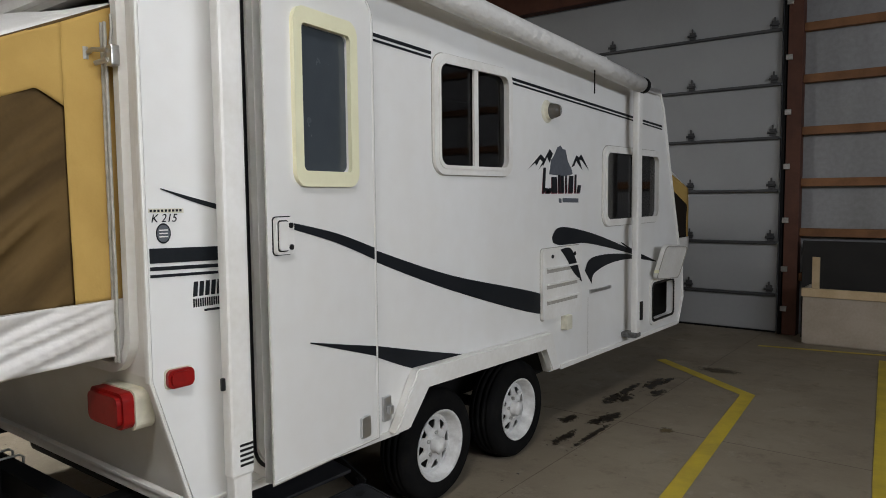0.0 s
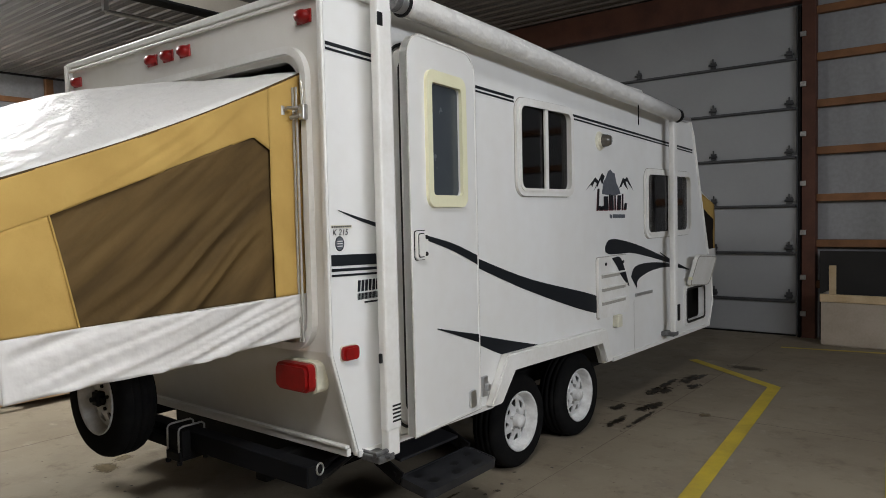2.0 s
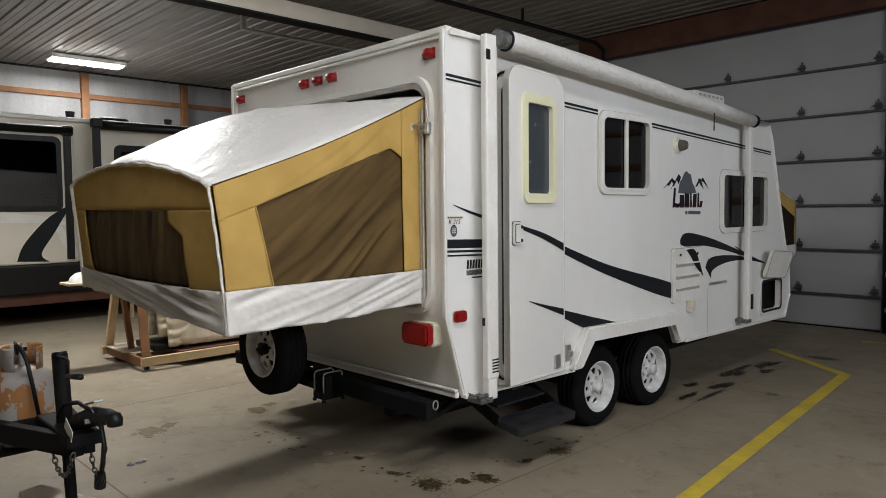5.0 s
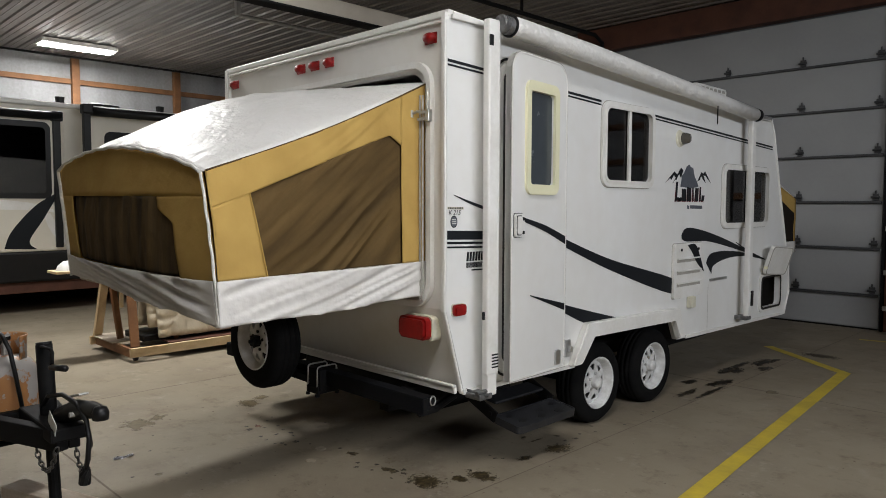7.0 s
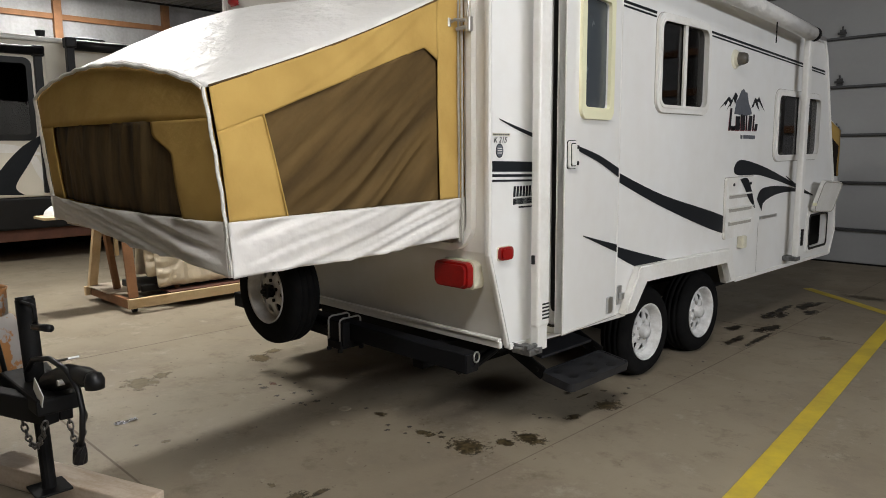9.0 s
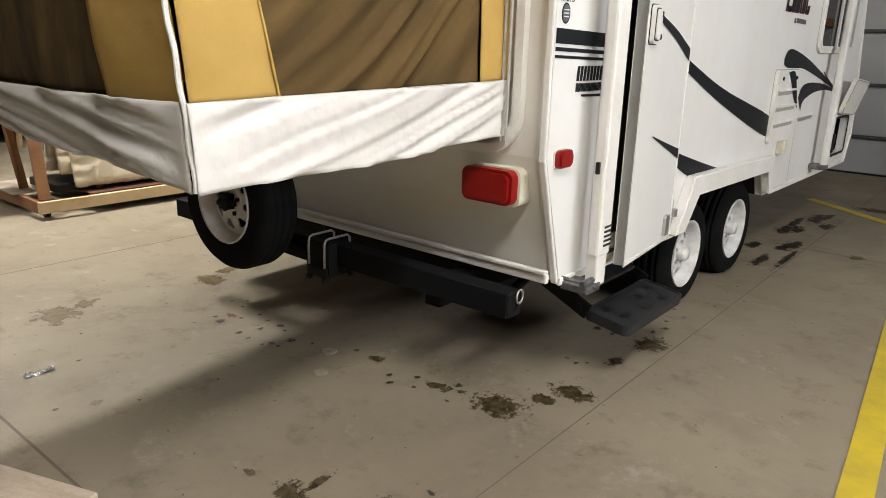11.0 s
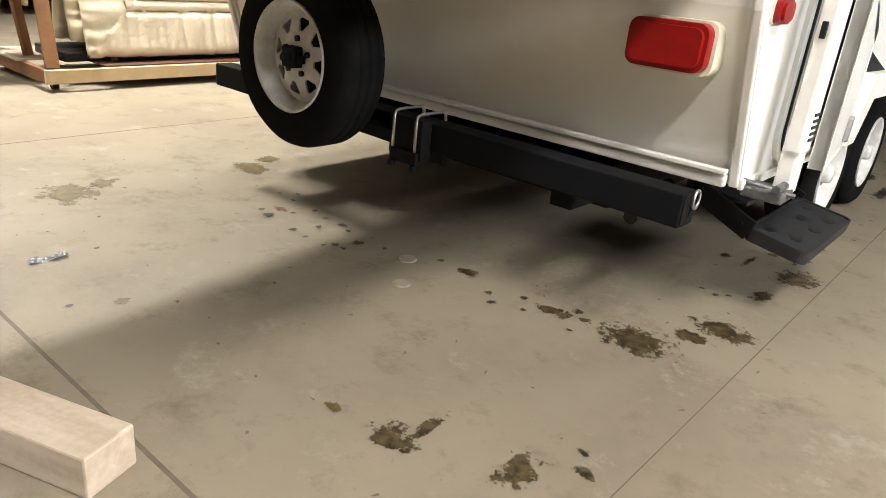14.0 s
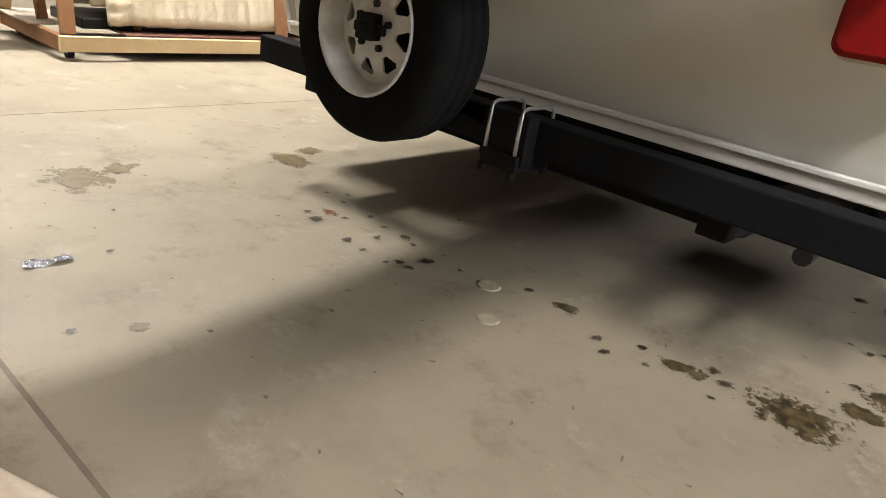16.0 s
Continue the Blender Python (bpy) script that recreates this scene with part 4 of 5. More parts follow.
bm = slab([(-0.016, 1.566), (0.112, 1.563), (0.112, 1.578), (-0.016, 1.58)], S, 0.001)
part("badge_bar", bm, AGED, trailer)
bm = bmesh.new()
for k in range(9):
    y = -0.012 + 0.0135 * k
    slab([(y, 1.568), (y + 0.008, 1.568), (y + 0.008, 1.576), (y, 1.576)], side(0.004), 0.001, bm=bm)
part("badge_letters", bm, VINYL, trailer)
bm = slab([(0.035 + 0.023 * math.cos(t / 24 * 6.2832), 1.496 + 0.029 * math.sin(t / 24 * 6.2832)) for t in range(24)], S, 0.001)
part("badge_oval", bm, GREYVINYL, trailer)
bm = slab([(0.035 + 0.027 * math.cos(t / 24 * 6.2832), 1.496 + 0.034 * math.sin(t / 24 * 6.2832)) for t in range(24)], side(0.002), 0.001)
part("badge_oval", bm, VINYL, trailer)
bm = bmesh.new()
for k in range(3):
    slab([(0.019, 1.505 - 0.011 * k), (0.051, 1.505 - 0.011 * k), (0.051, 1.509 - 0.011 * k), (0.019, 1.509 - 0.011 * k)], side(0.004), 0.001, bm=bm)
part("badge_letters", bm, WHITE_TRIM, trailer)
bm = bmesh.new()
for k in range(8):
    y = 0.137 + 0.024 * k
    slab([(y, 1.27), (y + 0.017, 1.27), (y + 0.022, 1.322), (y + 0.005, 1.322)], S, 0.001, bm=bm)
for k in range(22):
    y = 0.137 + 0.009 * k
    slab([(y, 1.232), (y + 0.006, 1.232), (y + 0.006, 1.262), (y, 1.262)], S, 0.001, bm=bm)
slab([(0.18, 1.214), (0.34, 1.21), (0.34, 1.22), (0.18, 1.222)], S, 0.001, bm=bm)
part("dealer_badge", bm, VINYL, trailer)
# mountain emblem over two lines of bars
bm = slab([(2.655, 1.74), (2.68, 1.83), (2.72, 1.86), (2.76, 1.91), (2.8, 1.925), (2.83, 1.905), (2.87, 1.9), (2.9, 1.83), (2.95, 1.78), (2.97, 1.745), (2.85, 1.73)], side(0.002), 0.001)
part("emblem_peak", bm, GREYVINYL, trailer)
for pk in ([(2.4, 1.765), (2.55, 1.86), (2.6, 1.835), (2.58, 1.81), (2.54, 1.83), (2.5, 1.79), (2.48, 1.805)],
           [(2.52, 1.76), (2.66, 1.895), (2.7, 1.87), (2.66, 1.81), (2.63, 1.845), (2.58, 1.79), (2.56, 1.8)],
           [(2.95, 1.79), (3.02, 1.87), (3.05, 1.86), (3.11, 1.775), (3.05, 1.81), (3.02, 1.835), (2.99, 1.8)],
           [(3.04, 1.845), (3.09, 1.88), (3.21, 1.775), (3.13, 1.82), (3.1, 1.84)]):
    part("emblem_ridge", slab(pk, S, 0.001), VINYL, trailer)
for off, mat in ((0.0, REDVINYL), (0.012, VINYL)):
    bm = bmesh.new()
    for y, w, h, s in ((2.56, 0.03, 0.155, 0.02), (2.6, 0.06, 0.03, 0.05), (2.61, 0.05, 0.03, -0.03), (2.68, 0.07, 0.1, 0.0), (2.765, 0.03, 0.115, 0), (2.8, 0.04, 0.11, 0.0),
                       (2.86, 0.022, 0.11, 0.0), (2.9, 0.06, 0.11, 0.015), (2.985, 0.024, 0.12, 0.01), (3.02, 0.045, 0.05, 0.02)):
        z = 1.618 + off * 0.5
        slab([(y + off * 0.6, z), (y + w + off * 0.6, z), (y + w + s, z + h), (y + s, z + h)], side(0.0035 + off * 0.1), 0.001, bm=bm)
    part("emblem_letters", bm, mat, trailer)
bm = bmesh.new()
for y, w in ((2.78, 0.035), (2.83, 0.22)):
    slab([(y, 1.562), (y + w, 1.558), (y + w, 1.586), (y, 1.59)], S, 0.001, bm=bm)
part("emblem_line", bm, GREYVINYL, trailer)

# side lamp, vent, outlet, handle, hatch
bm = lathe([(0.0, 0.012), (0.06, 0.012), (0.07, 0.0)], Matrix.Translation((0, 2.63, 2.125)) @ Matrix.Rotation(radians(90), 4, "Y"), 28)
lampb = part("porch_lamp_base", bm, AGED, trailer, "aged porch lamp base", True)
part("porch_lamp", lathe([(0.058, 0.0), (0.052, 0.02), (0.05, 0.035)], Matrix.Translation((0, 2.63, 2.125)) @ Matrix.Rotation(radians(90), 4, "Y"), 28), AGED, lampb, "", True)
part("porch_lens", lathe([(0.046, 0.03), (0.044, 0.06), (0.034, 0.085), (0.0, 0.092)], Matrix.Translation((0, 2.63, 2.125)) @ Matrix.Rotation(radians(90), 4, "Y"), 28), SMOKED, lampb, "smoked lamp lens", True)
bm = slab(rounded(2.545, 3.07, 0.83, 1.275, 0.025), side(0), -0.022)
fv = part("refrigerator_vent", bm, WHITE_TRIM, trailer, "white louvred appliance vent cover")
for z in (0.935, 1.035, 1.135):
    bm = slab([(2.59, z - 0.012), (3.0, z - 0.012), (3.0, z + 0.012), (2.59, z + 0.012)], side(0.0235), 0.001)
    part("louvre_slot", bm, SEAL, fv, "dark louvre slot")
    bm = bar(bmesh.new(), (0.03, 2.585, z + 0.018), (0.03, 3.005, z + 0.018), 0.016, 0.012, 0.003)
    part("louvre", bm, WHITE_TRIM, fv)
for y in (2.66, 2.96):
    part("vent_screw", T([(0.022, y, 1.225), (0.028, y, 1.225)], 0.012, 10), BLACK, fv)
part("outlet_box", B(0, 0.05, 2.81, 2.885, 0.735, 0.83, 0.008), AGED, trailer, "aged outside socket cover")
part("hatch_rail", B(0, 0.015, 3.22, 3.56, 0.925, 0.95, 0.004), ALU, trailer)
part("access_seam", slab([(3.2, 0.5), (3.203, 0.5), (3.203, 0.9), (3.2, 0.9)], S, 0.001), SEAL, trailer)
part("hatch_frame", slab(rounded(4.32, 4.88, 0.53, 0.91, 0.06), side(0), -0.015, [rounded(*hatch, 0.045)]), WHITE_TRIM, trailer, "open storage hatch frame")
part("hatch_seal", slab(rounded(4.345, 4.855, 0.555, 0.885, 0.05), side(0.015), -0.004, [rounded(4.365, 4.835, 0.575, 0.865, 0.045)]), BLACK, trailer)
lm = Matrix.Translation((0.02, 4.595, 0.9)) @ Matrix.Rotation(radians(-4), 4, "X") @ Matrix.Rotation(radians(15), 4, "Y")
lid = part("hatch_lid", slab(rounded(-0.265, 0.265, 0.0, 0.295, 0.05), lambda a, b, d: lm @ Vector((d + 0.03, a, b)), 0.03), WHITE_TRIM, trailer, "white storage hatch lid propped open")
part("lid_rim", slab(rounded(-0.26, 0.26, 0.005, 0.29, 0.05), lambda a, b, d: lm @ Vector((d + 0.036, a, b)), 0.008, [rounded(-0.253, 0.253, 0.012, 0.283, 0.045)]), SEAL, lid)
part("lid_clip", B(0.05, 0.08, 4.3, 4.325, 0.97, 0.995), CREAM, lid)
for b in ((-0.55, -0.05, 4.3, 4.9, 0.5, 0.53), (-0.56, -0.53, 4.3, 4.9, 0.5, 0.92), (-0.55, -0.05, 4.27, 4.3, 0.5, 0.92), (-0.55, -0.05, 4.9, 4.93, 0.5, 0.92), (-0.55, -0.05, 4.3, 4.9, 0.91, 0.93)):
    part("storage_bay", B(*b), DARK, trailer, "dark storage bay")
part("bag", lathe([(0.0, 0.22), (0.04, 0.2), (0.1, 0.1), (0.13, 0.03), (0.11, 0.0)], pose(-0.25, 4.68, 0.53, 8, -6), 18), FOAM, trailer, "crumpled white bag in the storage bay", True)

# awning
AX = 0.12
za, zb = 2.6, 2.41
roll = part("awning_roll", T([(AX, 0.36, za), (AX, 0.42, za), (AX, 1.2, za - 0.035), (AX, 2.2, 2.505), (AX, 3.0, 2.462), (AX, 3.8, zb)], [0.058, 0.06, 0.062, 0.06, 0.058, 0.056], 20), TENTVINYL, trailer, "rolled white vinyl awning", True)
part("end_cap", T([(AX, 0.275, za + 0.003), (AX, 0.282, za + 0.003), (AX, 0.318, za + 0.002)], [0.04, 0.05, 0.05], 24), CAPGREY, roll, "grey plastic end cap")
bm = bmesh.new()
for k in range(4):
    tube(bm, [(AX, 0.318 + 0.011 * k, za), (AX, 0.326 + 0.011 * k, za)], 0.05, 24)
tube(bm, [(AX, 0.316, za), (AX, 0.362, za)], 0.047, 24)
part("end_sleeve", bm, ALU, roll, "ribbed bright end sleeve")
part("end_ring", T([(AX, 0.358, za), (AX, 0.366, za)], 0.064, 24), BLACK, roll)
part("end_cap", T([(AX, 3.8, zb), (AX, 3.86, zb)], 0.058, 20), STEEL_DARK, roll, "dark end cap", True)
bm = B(AX - 0.05, AX + 0.0, 0.19, 0.288, 0.62, 2.62, 0.012)
a1 = part("awning_arm", bm, WHITE_TRIM, trailer, "white awning arm")
part("lower_arm", B(AX - 0.055, AX - 0.005, 0.2, 0.278, 0.5, 0.7, 0.008), WHITE_TRIM, a1)
bm = bmesh.new()
for k in range(5):
    box(bm, AX - 0.002, AX + 0.003, 0.225, 0.28, 0.66 + 0.018 * k, 0.668 + 0.018 * k)
part("arm_slots", bm, BLACK, a1)
bm = B(0.0, AX, 0.13, 0.235, 0.485, 0.52, 0.008)
tube(bm, [(0.0, 0.14, 0.53), (AX + 0.02, 0.18, 0.51)], 0.008, 8)
tube(bm, [(AX - 0.02, 0.12, 0.53), (AX - 0.02, 0.22, 0.53)], 0.012, 8)
part("arm_foot", bm, CAPGREY, a1, "galvanised arm foot bracket")
part("arm_latch", B(AX - 0.035, AX - 0.02, 0.176, 0.19, 0.94, 0.985, 0.003), BLACK, a1)
part("arm_hole", B(AX - 0.003, AX + 0.003, 0.19, 0.225, 2.47, 2.53, 0.004), BLACK, a1)
bm = B(AX - 0.05, AX + 0.0, 3.78, 3.86, 0.56, zb, 0.012)
a2 = part("awning_arm", bm, WHITE_TRIM, trailer, "white awning arm")
bm = B(0.0, AX, 3.76, 3.86, 0.53, 0.57, 0.008)
part("arm_foot", bm, CAPGREY, a2)
part("arm_latch", B(AX - 0.02, AX + 0.012, 3.83, 3.87, 0.66, 0.8, 0.004), BLACK, a2)
part("awning_strap", T([(AX + 0.02, 3.0, 2.42), (AX + 0.02, 3.0, 2.26)], 0.005, 6), STEEL_DARK, trailer)
part("awning_rail", B(0.004, 0.024, 0.0, 0.3, 2.598, 2.622, 0.004), WHITE_TRIM, trailer)
part("awning_rail", B(0.0, 0.05, 4.05, 4.4, 2.415, 2.445, 0.004), ALU, trailer)

# grime lines along seams of the door side
part("grime_line", slab(leaf_outline(-0.006), leaf(0.0405), 0.002, [leaf_outline(0.0)]), SEAL, leaf_ob)
part("grime_line", slab(rounded(2.539, 3.076, 0.824, 1.281, 0.028), side(0.0025), 0.0015, [rounded(2.549, 3.066, 0.834, 1.271, 0.024)]), SEAL, fv)

# fender and wheels
fo = [(1.125, 0.512), (1.3, 0.785), (2.605, 0.758), (2.705, 0.508)]
fi = [(2.61, 0.51), (2.535, 0.67), (1.37, 0.692), (1.235, 0.513)]
bm = slab(fo + fi, side(0), -0.055)
bmesh.ops.bevel(bm, geom=[e for e in bm.edges], offset=0.008, segments=2, affect="EDGES")
part("fender", bm, WHITE_TRIM, trailer, "white moulded wheel arch")


def wheel_parts(parent, m, name="wheel", tyre_r=0.298, hub=True):
    """Tyre and eight-spoke steel rim about the local z axis of m, face at +z."""
    k14 = 1.05
    h = 0.09
    prof = [(0.175, -h + 0.01), (0.2, -h), (tyre_r - 0.035, -h - 0.008), (tyre_r - 0.008, -h + 0.018), (tyre_r, -h + 0.04), (tyre_r, -0.045), (tyre_r - 0.008, -0.043), (tyre_r - 0.008, -0.037), (tyre_r, -0.035),
            (tyre_r, -0.004), (tyre_r - 0.008, -0.003), (tyre_r - 0.008, 0.003), (tyre_r, 0.004), (tyre_r, 0.035), (tyre_r - 0.008, 0.037), (tyre_r - 0.008, 0.043), (tyre_r, 0.045),
            (tyre_r, h - 0.04), (tyre_r - 0.008, h - 0.018), (tyre_r - 0.035, h + 0.008), (0.2, h), (0.185, h - 0.004), (0.178, h - 0.03)]
    w = part(name, lathe(prof, m, 56), RUBBER, parent, "black tyre on a white spoked rim", True)
    rim = part("rim", lathe([(a * k14, b) for a, b in ((0.15, -0.07), (0.165, 0.02), (0.176, h - 0.012), (0.181, h + 0.004), (0.178, h + 0.008), (0.168, h - 0.002), (0.158, 0.06), (0.15, 0.03), (0.146, 0.02))], m, 48), RIMPAINT, w, "white painted steel rim", True)
    holes = []
    for k in range(8):
        a = 2 * math.pi * (k + 0.5) / 8
        pts = []
        for r, da in ((0.084, -0.09), (0.117, -0.235), (0.126, -0.17), (0.126, 0.17), (0.117, 0.235), (0.084, 0.09)):
            pts.append((k14 * r * math.cos(a + da), k14 * r * math.sin(a + da)))
        holes.append(pts)
    disc = [(0.158 * math.cos(2 * math.pi * k / 48), 0.158 * math.sin(2 * math.pi * k / 48)) for k in range(48)]

    def dish(a, b, d):
        r = math.hypot(a, b)
        return m @ Vector((a, b, 0.062 - 0.03 * (r / 0.151) ** 2 + d))
    part("spokes", slab(disc, dish, 0.008, holes), RIMPAINT, w)
    part("backing", lathe([(0.0, -0.02), (0.15, -0.02)], m, 24), DARK, w)
    if hub:
        part("hub_cap", lathe([(0.042, 0.04), (0.042, 0.085), (0.036, 0.1), (0.0, 0.104)], m, 24), RIMPAINT, w, "", True)
    for k in range(5):
        a = 2 * math.pi * k / 5
        c = m @ Vector((0.062 * math.cos(a), 0.062 * math.sin(a), 0))
        nm = m.copy()
        nm.translation = c
        part("lug_nut", lathe([(0.011, 0.04), (0.011, 0.062), (0.0, 0.066)], nm, 6), STEEL if hub else BLACK, w)
    return w


for y in (1.61, 2.395):
    m = Matrix.Translation((-0.155, y, 0.298)) @ Matrix.Rotation(radians(90), 4, "Y") @ Matrix.Rotation(radians(17 * y), 4, "Z")
    wheel_parts(trailer, m)
    m = Matrix.Translation((-W + 0.155, y, 0.298)) @ Matrix.Rotation(radians(-90), 4, "Y")
    wheel_parts(trailer, m)
    part("axle", T([(-W + 0.2, y, 0.29), (-0.2, y, 0.29)], 0.035, 10), STEEL_DARK, trailer)

# chassis, bumper, spare wheel, step
bm = bmesh.new()
for x in (-0.45, -W + 0.45):
    box(bm, x - 0.04, x + 0.04, -0.1, 6.0, 0.36, 0.47, 0.005)
for y in (0.4, 1.2, 2.9, 4.0, 4.8):
    box(bm, -W + 0.45, -0.45, y, y + 0.06, 0.4, 0.46)
part("chassis", bm, STEEL_DARK, trailer, "black steel chassis rails")
# Two added boxes, low under the floor, block light and deepen the shade.
part("underfloor_blocker", B(-W + 0.5, -0.5, 0.35, 1.15, 0.24, 0.42, 0.03), STEEL_DARK, trailer, "added black box that keeps light from under the trailer")
part("underfloor_blocker", B(-W + 0.5, -0.5, 2.95, 4.3, 0.24, 0.42, 0.03), STEEL_DARK, trailer, "added black box that keeps light from under the trailer")
bm = B(-2.29, -0.05, -0.15, -0.062, 0.424, 0.522, 0.006)
bp = part("bumper", bm, BUMPER, trailer, "dark grey square tube bumper")
bm = slab(rounded(-0.146, -0.066, 0.428, 0.518, 0.01), lambda a, b, d: Vector((-0.047 + d, a, b)), 0.003, [[(-0.106 + 0.018 * math.cos(t), 0.473 + 0.024 * math.sin(t)) for t in [k * 0.5236 for k in range(12)]]])
part("bumper_end", bm, STEEL_DARK, bp)
part("bumper_ring", T([(-0.04, -0.085 + 0.02 * math.sin(k * 0.5236), 0.5 + 0.026 * math.cos(k * 0.5236)) for k in range(13)], 0.0045, 8), STEEL, bp, "steel ring", True)
br = part("spare_bracket", B(-1.1, -0.97, -0.212, -0.05, 0.375, 0.424, 0.006), STEEL_DARK, bp, "black bolted spare wheel bracket")
for x in (-1.09, -0.985):
    part("u_bolt", T([(x, -0.205, 0.395), (x, -0.205, 0.53), (x, -0.198, 0.546), (x, -0.18, 0.552), (x, -0.07, 0.552), (x, -0.055, 0.54), (x, -0.053, 0.4)], 0.0055, 8), STEEL, br, "bright u-bolt", True)
    for y in (-0.205, -0.053):
        part("nut", lathe([(0.0, 0.018), (0.014, 0.018), (0.014, 0.0), (0.0, 0.0)], pose(x, y, 0.357), 6), STEEL_DARK, br)
part("plate", B(-1.115, -0.96, -0.2, -0.15, 0.395, 0.535, 0.004), STEEL_DARK, br)
bm = bmesh.new()
bar(bm, (-1.0, -0.17, 0.45), (-1.42, -0.2, 0.47), 0.05, 0.05, 0.005)
bar(bm, (-1.4, -0.2, 0.45), (-1.4, -0.2, 0.72), 0.05, 0.05, 0.005)
part("spare_arm", bm, STEEL_DARK, bp)
sm = Matrix.Translation((-1.4, -0.335, 0.69)) @ Matrix.Rotation(radians(90), 4, "X") @ Matrix.Rotation(radians(12), 4, "Z")
sp = wheel_parts(trailer, sm, "spare_wheel", 0.315, False)
bm = B(-1.43, -1.37, -0.43, -0.38, 0.655, 0.725, 0.005)
box(bm, -1.455, -1.34, -0.415, -0.395, 0.672, 0.7, 0.004)
tube(bm, [(-1.4, -0.38, 0.69), (-1.4, -0.45, 0.69)], 0.014, 8)
part("clamp", bm, STEEL_DARK, sp)
tm = Matrix.Translation((0.07, 0.705, 0.287)) @ Matrix.Rotation(radians(9), 4, "Y")
bm = slab(rounded(-0.1, 0.1, -0.285, 0.285, 0.03), lambda a, b, d: tm @ Vector((a, b, d + 0.006)), 0.012)
slab(rounded(-0.104, 0.104, -0.289, 0.289, 0.034), lambda a, b, d: tm @ Vector((a, b, d + 0.012)), 0.045, [rounded(-0.096, 0.096, -0.281, 0.281, 0.028)], bm=bm)
stp = part("folding_step", bm, STEP, trailer, "black folding entry step, worn")
for x, y, r in ((-0.05, -0.2, 0.022), (0.03, -0.17, 0.03), (0.045, 0.0, 0.03), (-0.02, 0.06, 0.026), (0.05, 0.17, 0.032), (-0.045, 0.21, 0.022)):
    part("tread_hole", slab([(x + r * 0.75 * math.cos(t), y + r * 1.25 * math.sin(t)) for t in [k * 0.5236 for k in range(12)]], lambda a, b, d: tm @ Vector((a, b, d + 0.0075)), 0.001), BLACK, stp)
part("upper_tread", B(-0.2, -0.06, 0.47, 0.95, 0.372, 0.39, 0.006, m=Matrix.Translation((-0.13, 0, 0.38)) @ Matrix.Rotation(radians(8), 4, "Y") @ Matrix.Translation((0.13, 0, -0.38))), STEP, stp, "upper folded tread")
for y in (0.425, 0.985):
    bm = bmesh.new()
    bar(bm, (-0.02, y, 0.3), (-0.24, y, 0.4), 0.012, 0.075, 0.003)
    bar(bm, (-0.24, y, 0.37), (-0.24, y, 0.5), 0.05, 0.012, 0.003)
    tube(bm, [(-0.06, y - 0.012, 0.318), (-0.06, y + 0.012, 0.318)], 0.014, 8)
    part("step_bracket", bm, STEEL_DARK, stp)
part("drain_pipe", T([(-0.3, 0.35, 0.4), (-0.27, 0.15, 0.36), (-0.265, 0.02, 0.36)], 0.024, 10), BLACK, trailer)
# roof vent and front coupler frame
rv = part("roof_vent", B(-0.85, -0.4, 3.75, 4.4, 2.4, 2.765, 0.03), WHITE_TRIM, trailer, "white roof vent cover")
bm = bmesh.new()
for k in range(6):
    box(bm, -0.403, -0.397, 3.82 + 0.09 * k, 3.88 + 0.09 * k, 2.71, 2.735)
part("vent_slots", bm, SEAL, rv)

# ---------------------------------------------------------------- rear tent end
ZR, ZL = 1.04, 1.15
XR, XL, YE = -0.165, -2.2, -1.28
tent = part("tent_end", B(XL + 0.05, XR - 0.05, YE + 0.04, 0.0, 1.1, 1.16, 0.01), PLY, trailer, "opened canvas tent end with fold-down bed platform")


def sidetop(v):
    """Upper edge of the near canvas side, v from the trailer to the end."""
    return 2.27 - 0.53 * v - 0.03 * math.sin(math.pi * v)


def near(v, z):
    """Near canvas side with a slight belly."""
    zt, zb = sidetop(v), 1.07 - 0.035 * v
    t = (z - zb) / max(0.01, zt - zb)
    x = -0.2 + 0.045 * v - 0.07 * v * max(0, t) ** 2 - 0.012 * math.sin(math.pi * v) * math.sin(math.pi * max(0, min(1, t)))
    return Vector((x, -1.28 * v - 0.03 * max(0, t) * v, z))


def lerp(a, b, t):
    return a + (b - a) * t


# near side: skirt, canvas strips round the mesh window, mesh
def near_patch(name, va, vb, lo, hi, mat, nu=14, nv=10, wob=0.004, depth=0.004, push=0.0, label="", freq=4.0, fold=None):
    def f(u, w):
        v = lerp(va, vb, u)
        p = near(v, lerp(lo(v), hi(v), w))
        p.x += push
        return p
    bm = hull_grid(bmesh.new(), f, nu, nv, wob, freq, (1, 0, 0), fold)
    return part(name, thick(bm, depth), mat, tent, label, True)


def skt(v):
    return 1.265 - 0.02 * v


def skb(v):
    return 1.07 - 0.032 * v + 0.006 * math.sin(9 * v)


def wtop(v):
    """Upper edge of the mesh window."""
    if v < 0.2:
        return lerp(1.915, 1.965, (v - 0.135) / 0.065)
    return lerp(1.965, 1.64, (v - 0.2) / 0.65)


near_patch("skirt", 0.0, 1.012, skb, lambda v: skt(v) + 0.004, SKIRT, 110, 18, 0.006, 0.004, 0.016, "grey white vinyl skirt", 6.0, (0.05, 9, 0.6))
near_patch("canvas_strip", 0.0, 0.135, skt, sidetop, CANVAS, 12, 60, 0.004, fold=(0.006, 3, 2.0), label="tan canvas side panel")
near_patch("canvas_strip", 0.135, 1.0, lambda v: wtop(v) if v < 0.85 else 1.64 - 0.45 * (v - 0.85), sidetop, CANVAS, 86, 16, 0.004, fold=(0.014, 7, 0.5))
